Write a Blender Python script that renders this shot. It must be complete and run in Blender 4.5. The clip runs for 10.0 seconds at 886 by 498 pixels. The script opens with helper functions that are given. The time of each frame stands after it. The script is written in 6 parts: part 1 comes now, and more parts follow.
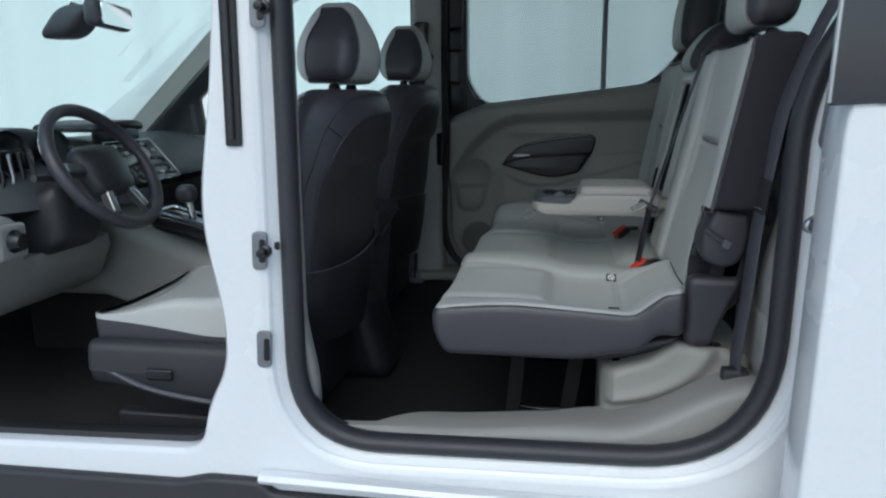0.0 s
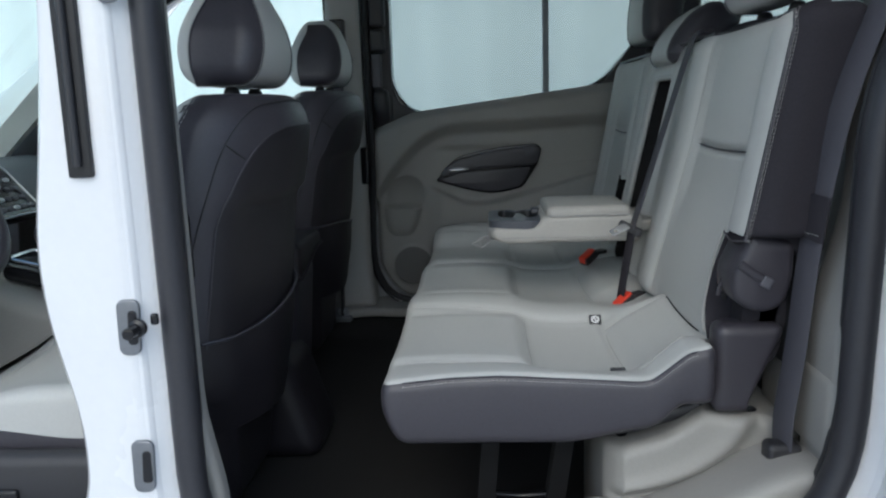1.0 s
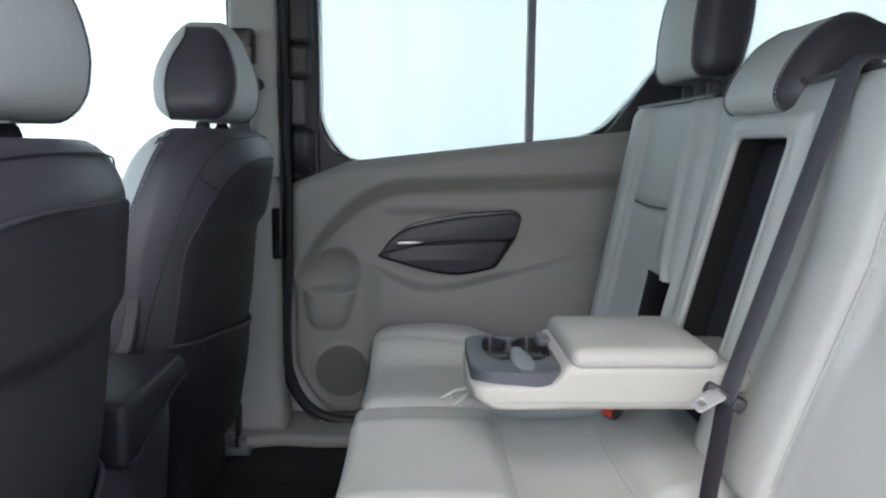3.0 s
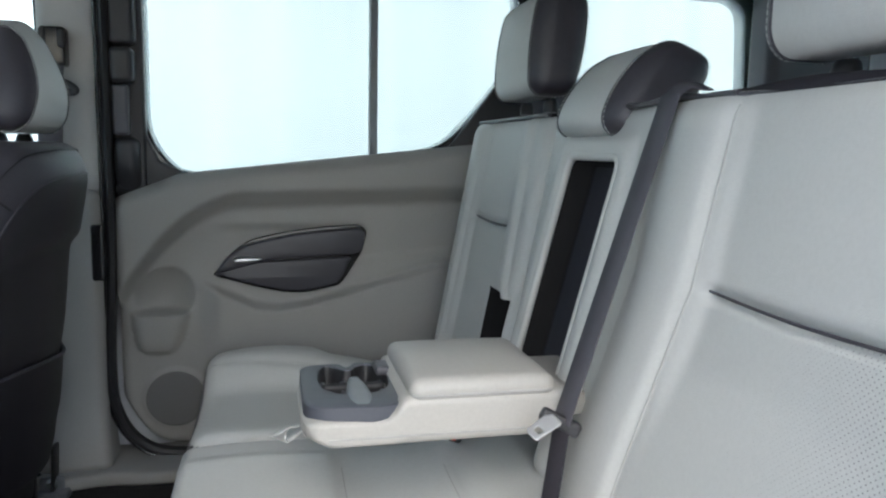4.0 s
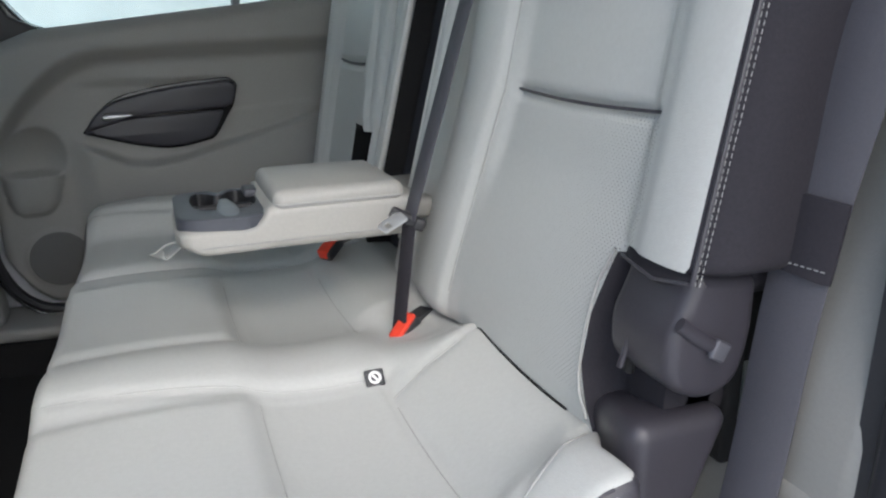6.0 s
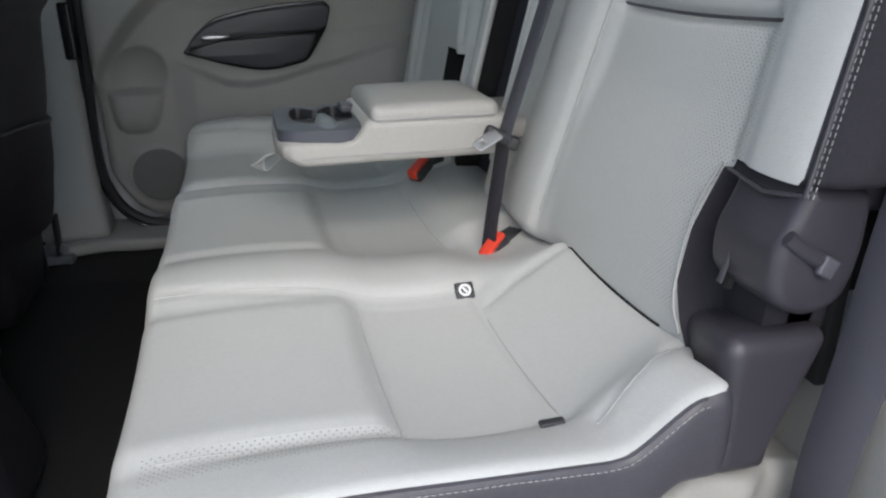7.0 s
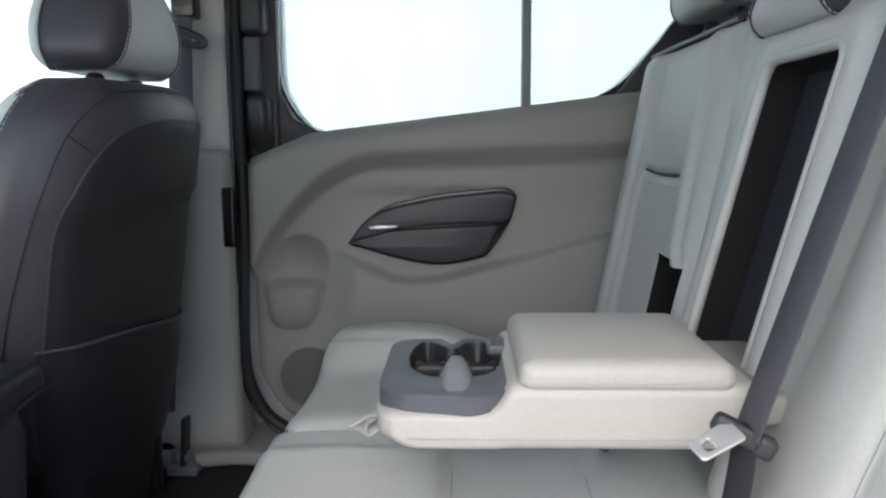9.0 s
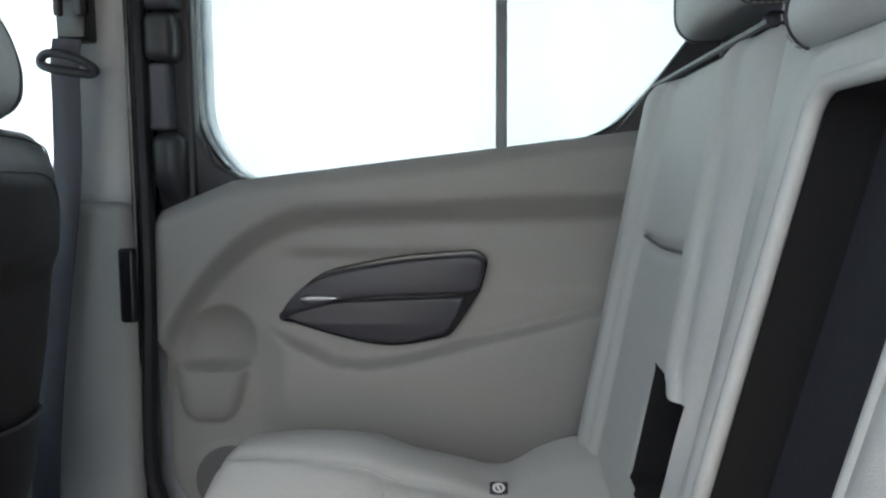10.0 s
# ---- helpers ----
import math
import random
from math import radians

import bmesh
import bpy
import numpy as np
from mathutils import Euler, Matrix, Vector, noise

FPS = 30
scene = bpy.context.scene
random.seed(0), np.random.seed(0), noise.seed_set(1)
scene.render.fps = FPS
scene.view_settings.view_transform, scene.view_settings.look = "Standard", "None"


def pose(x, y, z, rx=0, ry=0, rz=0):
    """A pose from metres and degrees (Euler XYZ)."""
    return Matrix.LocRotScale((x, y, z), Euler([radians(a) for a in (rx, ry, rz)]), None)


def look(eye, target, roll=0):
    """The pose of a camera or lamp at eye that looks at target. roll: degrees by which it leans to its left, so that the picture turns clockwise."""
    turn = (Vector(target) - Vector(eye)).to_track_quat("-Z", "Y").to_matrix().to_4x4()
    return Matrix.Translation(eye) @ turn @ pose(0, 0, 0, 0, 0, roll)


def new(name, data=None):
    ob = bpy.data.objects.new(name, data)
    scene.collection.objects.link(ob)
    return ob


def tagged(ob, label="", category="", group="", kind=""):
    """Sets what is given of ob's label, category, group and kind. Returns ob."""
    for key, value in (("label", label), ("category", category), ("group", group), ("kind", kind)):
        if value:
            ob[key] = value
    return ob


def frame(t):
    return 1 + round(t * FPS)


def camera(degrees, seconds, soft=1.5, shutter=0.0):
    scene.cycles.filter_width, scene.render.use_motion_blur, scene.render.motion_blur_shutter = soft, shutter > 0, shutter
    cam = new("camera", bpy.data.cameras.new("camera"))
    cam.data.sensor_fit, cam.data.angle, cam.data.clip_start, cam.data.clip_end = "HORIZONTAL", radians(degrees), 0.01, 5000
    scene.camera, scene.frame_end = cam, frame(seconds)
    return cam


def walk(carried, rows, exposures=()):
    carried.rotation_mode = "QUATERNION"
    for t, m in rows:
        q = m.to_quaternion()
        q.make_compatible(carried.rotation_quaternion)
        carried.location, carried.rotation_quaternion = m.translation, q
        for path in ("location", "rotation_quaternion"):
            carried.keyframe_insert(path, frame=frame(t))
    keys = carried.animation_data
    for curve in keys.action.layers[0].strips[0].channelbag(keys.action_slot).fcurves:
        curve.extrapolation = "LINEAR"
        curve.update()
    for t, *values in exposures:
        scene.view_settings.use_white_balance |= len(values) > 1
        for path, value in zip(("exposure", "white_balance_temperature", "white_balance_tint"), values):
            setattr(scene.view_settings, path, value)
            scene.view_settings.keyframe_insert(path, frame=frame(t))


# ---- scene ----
cam = camera(62.2, 10.0, soft=2.3)
PATH = [
    (0, (0.348, -0.166, 1.338), (0.013, 1.764, 0.937), -0.4),
    (0.5, (0.267, -0.001, 1.341), (0.112, 1.962, 0.989), -1.7),
    (1, (0.247, 0.183, 1.326), (0.136, 2.145, 0.951), -1.9),
    (1.5, (0.251, 0.412, 1.337), (0.13, 2.383, 1.019), -1.1),
    (2, (0.25, 0.565, 1.324), (0.1, 2.529, 0.977), -0.6),
    (2.2, (0.234, 0.622, 1.326), (0.114, 2.588, 0.974), -0.2),
    (3.3, (0.197, 0.89, 1.364), (0.373, 2.867, 1.11), 0.4),
    (3.5, (0.201, 0.899, 1.368), (0.47, 2.864, 1.116), 0.4),
    (4, (0.229, 0.886, 1.376), (0.678, 2.817, 1.114), 1.1),
    (4.5, (0.257, 0.843, 1.382), (0.876, 2.723, 1.097), 1.3),
    (5, (0.277, 0.802, 1.379), (1.025, 2.629, 1.063), 1.7),
    (5.5, (0.27, 0.776, 1.353), (1.013, 2.576, 0.896), 0.3),
    (5.7, (0.262, 0.768, 1.34), (0.982, 2.561, 0.824), -0.4),
    (6.8, (0.228, 0.737, 1.297), (0.788, 2.516, 0.574), -0.3),
    (7, (0.223, 0.745, 1.297), (0.704, 2.541, 0.56), -0.3),
    (7.5, (0.204, 0.786, 1.294), (0.471, 2.66, 0.648), -2.7),
    (8, (0.237, 0.832, 1.311), (0.462, 2.757, 0.817), -3.0),
    (8.5, (0.289, 0.943, 1.299), (0.392, 2.912, 0.964), -0.7),
    (9, (0.33, 1.097, 1.296), (0.275, 3.076, 1.011), -0.4),
    (9.5, (0.388, 1.263, 1.298), (0.227, 3.243, 1.067), -0.3),
    (10, (0.446, 1.406, 1.323), (0.307, 3.392, 1.127), -0.3),
]
SKY, SUN = 0.15, 0.5
EXPOSURES = [(0.0, -0.08, 5650, 0), (0.25, -0.08, 5670, 0), (0.5, 0.05, 5700, 1), (1.0, 0.2, 5760, 2), (1.5, 0.66, 5900, 4), (2.0, 1.18, 6050, 6), (3.5, 1.4, 6000, 6),
             (5.0, 1.25, 6050, 5), (5.5, 1.15, 6050, 6), (7.0, 0.95, 6050, 7), (7.5, 0.9, 6050, 8), (8.5, 1.3, 6150, 7), (9.0, 1.55, 6150, 7), (10.0, 1.65, 6150, 8)]
walk(cam, [(t, look(eye, target, roll)) for t, eye, target, roll in PATH], EXPOSURES)

# ---- light ----
world = bpy.data.worlds.new("sky")
scene.world = world
world.use_nodes = True
sky = world.node_tree.nodes.new("ShaderNodeTexSky")
sky.sky_type, sky.sun_disc = "NISHITA", False
sky.sun_elevation, sky.sun_rotation = radians(45), radians(190)
sky.dust_density, sky.air_density = 3.0, 1.0
world.node_tree.nodes["Background"].inputs["Strength"].default_value = SKY
world.node_tree.links.new(sky.outputs[0], world.node_tree.nodes["Background"].inputs["Color"])
sun = new("sun", bpy.data.lights.new("sun", "SUN"))
sun.data.energy, sun.data.angle, sun.data.color = SUN, radians(60), (1.0, 0.99, 0.97)
sun.matrix_world = look((0.9, -3.4, 5.9), (0.3, 1.4, 0.9))

# ---- materials ----


def mat(name, colour, rough=0.5, metal=0.0, bump=0.0, scale=200.0, vary=0.12, stain=3.0, coat=0.0, spec=0.5, pattern="noise"):
    """A surface with colour variation at two scales and a fine relief."""
    m = bpy.data.materials.new(name)
    m.use_nodes = True
    nt = m.node_tree
    n, l = nt.nodes, nt.links
    b = n["Principled BSDF"]
    b.inputs["Roughness"].default_value, b.inputs["Metallic"].default_value = rough, metal
    b.inputs["Coat Weight"].default_value, b.inputs["Coat Roughness"].default_value = coat, 0.06
    b.inputs["Specular IOR Level"].default_value = spec
    tc = n.new("ShaderNodeTexCoord")
    big = n.new("ShaderNodeTexNoise")
    big.inputs["Scale"].default_value, big.inputs["Detail"].default_value = stain, 5.0
    fine = n.new("ShaderNodeTexNoise")
    fine.inputs["Scale"].default_value, fine.inputs["Detail"].default_value = scale * 0.5, 3.0
    l.new(tc.outputs["Object"], big.inputs["Vector"])
    l.new(tc.outputs["Object"], fine.inputs["Vector"])
    add = n.new("ShaderNodeMath")
    add.operation = "ADD"
    l.new(big.outputs["Fac"], add.inputs[0])
    l.new(fine.outputs["Fac"], add.inputs[1])
    ramp = n.new("ShaderNodeMapRange")
    ramp.inputs["From Min"].default_value, ramp.inputs["From Max"].default_value = 0.6, 1.4
    ramp.inputs["To Min"].default_value, ramp.inputs["To Max"].default_value = 1 - vary, 1 + vary
    l.new(add.outputs[0], ramp.inputs["Value"])
    mul = n.new("ShaderNodeVectorMath")
    mul.operation = "SCALE"
    mul.inputs[0].default_value = colour
    l.new(ramp.outputs[0], mul.inputs["Scale"])
    l.new(mul.outputs[0], b.inputs["Base Color"])
    rr = n.new("ShaderNodeMapRange")
    rr.inputs["To Min"].default_value, rr.inputs["To Max"].default_value = max(rough - 0.08, 0.02), min(rough + 0.08, 1.0)
    l.new(big.outputs["Fac"], rr.inputs["Value"])
    l.new(rr.outputs[0], b.inputs["Roughness"])
    if bump:
        if pattern == "noise":
            tex = n.new("ShaderNodeTexNoise")
            tex.inputs["Detail"].default_value = 4.0
            out = tex.outputs["Fac"]
        else:
            tex = n.new("ShaderNodeTexVoronoi")
            tex.feature = "DISTANCE_TO_EDGE" if pattern == "cells" else "F1"
            out = tex.outputs["Distance"]
        tex.inputs["Scale"].default_value = scale
        l.new(tc.outputs["Object"], tex.inputs["Vector"])
        bp = n.new("ShaderNodeBump")
        bp.inputs["Strength"].default_value, bp.inputs["Distance"].default_value = bump, 0.0008
        l.new(out, bp.inputs["Height"])
        l.new(bp.outputs[0], b.inputs["Normal"])
    return m


def perforate(m, pitch=0.0056, axes=(1, 2), fade=None):
    """Small punched holes in rows, over the leather's own look."""
    nt = m.node_tree
    n, l = nt.nodes, nt.links
    b = n["Principled BSDF"]
    tc = n.new("ShaderNodeTexCoord")
    sep = n.new("ShaderNodeSeparateXYZ")
    l.new(tc.outputs["Object"], sep.inputs[0])

    def calc(op, a, c):
        node = n.new("ShaderNodeMath")
        node.operation = op
        for i, v in enumerate((a, c)):
            if isinstance(v, (int, float)):
                node.inputs[i].default_value = v
            else:
                l.new(v, node.inputs[i])
        return node.outputs[0]

    a = calc("DIVIDE", sep.outputs[axes[0]], pitch)
    c = calc("DIVIDE", sep.outputs[axes[1]], pitch)
    u = calc("SUBTRACT", calc("FRACT", calc("ADD", a, c), 0), 0.5)
    v = calc("SUBTRACT", calc("FRACT", calc("SUBTRACT", a, c), 0), 0.5)
    d = calc("SQRT", calc("ADD", calc("MULTIPLY", u, u), calc("MULTIPLY", v, v)), 0)
    size = 0.15
    if fade:
        shrink = n.new("ShaderNodeMapRange")
        l.new(sep.outputs[fade[0]], shrink.inputs["Value"])
        shrink.inputs["From Min"].default_value, shrink.inputs["From Max"].default_value = fade[1], fade[2]
        shrink.inputs["To Min"].default_value, shrink.inputs["To Max"].default_value = 0.15, 0.0
        size = shrink.outputs[0]
    hole = calc("LESS_THAN", d, size)
    old = b.inputs["Base Color"].links[0].from_socket
    mix = n.new("ShaderNodeMix")
    mix.data_type = "RGBA"
    l.new(hole, mix.inputs["Factor"])
    l.new(old, mix.inputs["A"])
    mix.inputs["B"].default_value = (0.17, 0.17, 0.165, 1)
    l.new(mix.outputs["Result"], b.inputs["Base Color"])
    return m


LEATHER = (0.50, 0.505, 0.49)
light_leather = mat("light_leather", LEATHER, 0.46, bump=0.35, scale=420, vary=0.05, pattern="cells")
# Slightly warmer seat leather, also darkened in colour to hold the armrest in shade.
shaded_arm_leather = mat("shaded_arm_leather", (0.41, 0.40, 0.375), 0.48, bump=0.35, scale=420, vary=0.06, pattern="cells")
perf_leather = perforate(mat("perforated_leather", LEATHER, 0.46, bump=0.35, scale=420, vary=0.05, pattern="cells"), fade=(1, 1.27, 1.42))
dark_leather = mat("dark_leather", (0.050, 0.047, 0.057), 0.38, bump=0.4, scale=420, vary=0.12, pattern="cells")
seam_leather = mat("seam_leather", (0.36, 0.36, 0.35), 0.6, vary=0.1)
black_vinyl = mat("black_vinyl", (0.018, 0.016, 0.020), 0.48, bump=0.4, scale=420, vary=0.12, pattern="cells")
dark_cloth = mat("dark_cloth", (0.027, 0.025, 0.031), 0.88, bump=0.6, scale=700, vary=0.15, spec=0.25)
recess_cloth = mat("recess_cloth", (0.022, 0.022, 0.031), 0.8, bump=0.5, scale=500, vary=0.25)
dash_top_grey = mat("dash_top_grey", (0.075, 0.080, 0.085), 0.62, bump=0.35, scale=420, vary=0.10)
dark_plastic = mat("dark_plastic", (0.030, 0.030, 0.034), 0.45, bump=0.3, scale=600, vary=0.12)
tray_plastic = mat("tray_plastic", (0.075, 0.080, 0.098), 0.42, bump=0.2, scale=600, vary=0.08)
tongue_plastic = mat("tongue_plastic", (0.19, 0.21, 0.225), 0.4, bump=0.2, scale=600, vary=0.06)
speaker_mesh = mat("speaker_mesh", (0.15, 0.147, 0.14), 0.7, bump=0.6, scale=900, vary=0.08)
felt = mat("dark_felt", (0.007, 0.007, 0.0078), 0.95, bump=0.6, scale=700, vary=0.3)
handle_plastic = mat("handle_plastic", (0.045, 0.044, 0.054), 0.42, bump=0.2, scale=600, vary=0.08)
cover_plastic = mat("cover_plastic", (0.040, 0.037, 0.046), 0.42, bump=0.3, scale=600, vary=0.1)
grey_plastic = mat("grey_plastic", (0.085, 0.085, 0.10), 0.42, bump=0.2, scale=600, vary=0.08)
gloss_black = mat("gloss_black", (0.012, 0.012, 0.014), 0.22, vary=0.1)
beige_plastic = mat("beige_plastic", (0.305, 0.297, 0.278), 0.55, bump=0.35, scale=500, vary=0.05)
light_plastic = mat("light_plastic", (0.42, 0.415, 0.40), 0.6, bump=0.3, scale=500, vary=0.05)
headliner = mat("headliner", (0.42, 0.41, 0.39), 0.95, bump=0.5, scale=800, vary=0.06)
carpet = mat("carpet", (0.011, 0.0105, 0.0105), 0.98, bump=1.0, scale=500, vary=0.45, stain=6)
rubber = mat("rubber", (0.016, 0.016, 0.018), 0.5, bump=0.2, scale=300, vary=0.15)
seal_rubber = mat("seal_rubber", (0.034, 0.034, 0.040), 0.45, bump=0.15, scale=300, vary=0.12)
white_paint = mat("white_paint", (0.80, 0.81, 0.83), 0.25, vary=0.02, coat=0.8)
webbing = mat("webbing", (0.072, 0.070, 0.084), 0.65, bump=0.8, scale=900, vary=0.1)
thread = mat("thread", (0.40, 0.40, 0.39), 0.7, vary=0.05)
chrome = mat("chrome", (0.75, 0.76, 0.78), 0.14, metal=1.0, vary=0.04)
satin = mat("satin_metal", (0.45, 0.46, 0.48), 0.3, metal=1.0, vary=0.05)
red_plastic = mat("red_plastic", (0.75, 0.06, 0.03), 0.4, vary=0.05)
zinc = mat("zinc", (0.25, 0.26, 0.28), 0.45, metal=0.7, vary=0.15, stain=40)
wall_white = mat("painted_wall", (0.84, 0.85, 0.845), 0.6, bump=0.2, scale=60, vary=0.14, stain=0.9)
streak = wall_white.node_tree.nodes.new("ShaderNodeMapping")
streak.inputs["Scale"].default_value = (1.0, 1.0, 0.02)
coords = [n for n in wall_white.node_tree.nodes if n.bl_idname == "ShaderNodeTexCoord"][0]
wall_white.node_tree.links.new(coords.outputs["Object"], streak.inputs["Vector"])
for n in wall_white.node_tree.nodes:
    if n.bl_idname == "ShaderNodeTexNoise" and n.inputs["Scale"].default_value < 40:
        n.inputs["Scale"].default_value = min(n.inputs["Scale"].default_value, 4.0)
        n.inputs["Detail"].default_value = 2.0
        wall_white.node_tree.links.new(streak.outputs["Vector"], n.inputs["Vector"])
steel = mat("brushed_steel", (0.85, 0.86, 0.88), 0.3, metal=0.8, vary=0.04)
# Ground out of view, made this pale to bounce light onto the van's side.
concrete = mat("concrete", (0.60, 0.60, 0.59), 0.85, bump=0.6, scale=80, vary=0.12, stain=1.5)
label_white = mat("label_white", (0.8, 0.8, 0.8), 0.6, vary=0.02)
glass = bpy.data.materials.new("glass")
glass.use_nodes = True
g = glass.node_tree.nodes["Principled BSDF"].inputs
g["Base Color"].default_value, g["Roughness"].default_value = (0.83, 0.985, 0.965, 1), 0.0
g["Transmission Weight"].default_value, g["IOR"].default_value = 1.0, 1.1
privacy_glass = bpy.data.materials.new("privacy_glass")
privacy_glass.use_nodes = True
g = privacy_glass.node_tree.nodes["Principled BSDF"].inputs
g["Base Color"].default_value, g["Roughness"].default_value = (0.41, 0.485, 0.475, 1), 0.0
g["Transmission Weight"].default_value, g["IOR"].default_value = 1.0, 1.1
dark_glass = bpy.data.materials.new("dark_glass")
dark_glass.use_nodes = True
g = dark_glass.node_tree.nodes["Principled BSDF"].inputs
g["Base Color"].default_value, g["Roughness"].default_value = (0.045, 0.048, 0.06, 1), 0.06
mirror = mat("mirror_glass", (0.85, 0.86, 0.86), 0.03, metal=1.0, vary=0.0)

# ---- mesh helpers ----


class Geo:
    """Points and faces that are collected into one mesh."""

    def __init__(self):
        self.v, self.f = [], []

    def add(self, verts, faces):
        k = len(self.v)
        self.v.extend([tuple(map(float, p)) for p in verts])
        self.f.extend([tuple(i + k for i in f) for f in faces])
        return self

    def join(self, other):
        return self.add(other.v, other.f)

    def bend(self, fn):
        self.v = [tuple(map(float, p)) for p in fn(np.array(self.v))]
        return self

    def move(self, m):
        self.v = [tuple(m @ Vector(p)) for p in self.v]
        return self


def link(name, geo, material, smooth=40):
    me = bpy.data.meshes.new(name)
    me.from_pydata(geo.v, [], geo.f)
    bm = bmesh.new()
    bm.from_mesh(me)
    bmesh.ops.remove_doubles(bm, verts=bm.verts, dist=1e-5)
    bmesh.ops.recalc_face_normals(bm, faces=bm.faces)
    bm.to_mesh(me)
    bm.free()
    me.materials.append(material)
    me.polygons.foreach_set("use_smooth", [True] * len(me.polygons))
    me.set_sharp_from_angle(angle=radians(smooth))
    return new(name, me)


def part(name, geo, material, parent, label="", smooth=40, kind=""):
    ob = link(name, geo, material, smooth)
    ob.parent = parent
    ob.matrix_parent_inverse = parent.matrix_basis.inverted()
    return tagged(ob, label, kind=kind)


def thing(name, at, label, category, group="", kind=""):
    ob = new(name)
    ob.empty_display_size = 0.05
    ob.matrix_basis = Matrix.Translation(at)
    return tagged(ob, label, category, group, kind)


def structure(name, geo, material, label="", category="", smooth=40):
    return tagged(link(name, geo, material, smooth), label, category, "", "structure")


def steps(lo, hi, r, res):
    n = max(int((hi - lo - 2 * r) / res), 1)
    a = np.sin(np.linspace(-math.pi / 4, math.pi / 4, 5)) / math.sin(math.pi / 4) * 0.5 + 0.5
    return np.concatenate([lo + r * a[:-1], np.linspace(lo + r, hi - r, n + 1), hi - r + r * a[1:]])


def rbox(lo, hi, r=0.01, res=0.05):
    """A box with rounded edges; res: the spacing of its mesh."""
    lo, hi = np.array(lo, float), np.array(hi, float)
    r = min(r, *(0.49 * (hi - lo)))
    ax = [steps(lo[i], hi[i], r, res) for i in range(3)]
    g, index = Geo(), {}

    def vert(p):
        key = tuple(np.round(p, 6))
        if key not in index:
            inner = np.clip(p, lo + r, hi - r)
            d = p - inner
            n = np.linalg.norm(d)
            index[key] = len(g.v)
            g.v.append(tuple(inner + d / n * r))
        return index[key]

    for a in range(3):
        b, c = (a + 1) % 3, (a + 2) % 3
        for side in (lo[a], hi[a]):
            ids = np.empty((len(ax[b]), len(ax[c])), int)
            for i, s in enumerate(ax[b]):
                for j, t in enumerate(ax[c]):
                    p = np.empty(3)
                    p[a], p[b], p[c] = side, s, t
                    ids[i, j] = vert(p)
            for i in range(len(ax[b]) - 1):
                for j in range(len(ax[c]) - 1):
                    q = (ids[i, j], ids[i + 1, j], ids[i + 1, j + 1], ids[i, j + 1])
                    g.f.append(q if side > lo[a] else q[::-1])
    return g


def split(geo, which):
    """Parts of a mesh by a number for each face, from the faces' middles."""
    v = np.array(geo.v)
    mids = np.array([v[list(f)].mean(0) for f in geo.f])
    kinds = which(mids)
    return kinds


def pick(geo, kinds, k, v=None):
    out, used = Geo(), {}
    pts = geo.v if v is None else v
    for f, kind in zip(geo.f, kinds):
        if kind == k:
            ids = []
            for i in f:
                if i not in used:
                    used[i] = len(out.v)
                    out.v.append(tuple(map(float, pts[i])))
                ids.append(used[i])
            out.f.append(tuple(ids))
    return out


def border(geo, kinds, k, v):
    """The closed seams round the faces of kind k, as lists of points."""
    ends = {}
    for f, kind in zip(geo.f, kinds):
        for a, b in zip(f, f[1:] + f[:1]):
            ends.setdefault((min(a, b), max(a, b)), []).append((kind == k, a, b))
    nxt = {}
    for pair in ends.values():
        if len(pair) == 2 and pair[0][0] != pair[1][0]:
            _, a, b = pair[0] if pair[0][0] else pair[1]
            nxt[a] = b
    loops = []
    while nxt:
        a = start = next(iter(nxt))
        loop = []
        while a in nxt:
            loop.append(Vector(v[a]))
            a = nxt.pop(a)
        loops.append(loop)
    return loops


def smooth_path(pts, n=8, closed=False):
    """A curve through the points."""
    p = [Vector(q) for q in pts]
    out = []
    m = len(p) if closed else len(p) - 1
    for i in range(m):
        a = p[i - 1] if closed or i > 0 else p[0] * 2 - p[1]
        b, c = p[i], p[(i + 1) % len(p)]
        d = p[(i + 2) % len(p)] if closed or i + 2 < len(p) else c * 2 - b
        for k in range(n):
            t = k / n
            out.append(0.5 * (2 * b + (c - a) * t + (2 * a - 5 * b + 4 * c - d) * t * t + (3 * b - a - 3 * c + d) * t ** 3))
    if not closed:
        out.append(p[-1])
    return out


def sweep(path, profile, up=(0, 0, 1), closed=False):
    """A profile of (sideways, upwards) carried along a path."""
    path = [Vector(p) for p in path]
    up, g, n, m = Vector(up), Geo(), len(path), len(profile)
    last = None
    for i, p in enumerate(path):
        a = path[i - 1] if closed or i > 0 else p
        b = path[(i + 1) % n] if closed or i < n - 1 else p
        t = (b - a).normalized()
        side = t.cross(up)
        if side.length < 0.05:
            side = last if last else t.orthogonal()
        side = side.normalized()
        if last and side.dot(last) < 0 and not closed:
            side = -side
        last = side
        lift = side.cross(t).normalized()
        g.v.extend([tuple(p + side * s + lift * q) for s, q in profile])
    for i in range(n if closed else n - 1):
        for j in range(m):
            k = (j + 1) % m
            g.f.append((i * m + j, i * m + k, (i + 1) % n * m + k, (i + 1) % n * m + j))
    if not closed:
        g.f.append(tuple(range(m))[::-1])
        g.f.append(tuple((n - 1) * m + j for j in range(m)))
    return g


def circle(r, n=10, rz=None):
    return [(r * math.cos(2 * math.pi * k / n), (rz or r) * math.sin(2 * math.pi * k / n)) for k in range(n)]


def tube(pts, r, n=10, closed=False, up=(0, 0, 1), fine=8):
    return sweep(smooth_path(pts, fine, closed) if fine else pts, circle(r, n), up, closed)


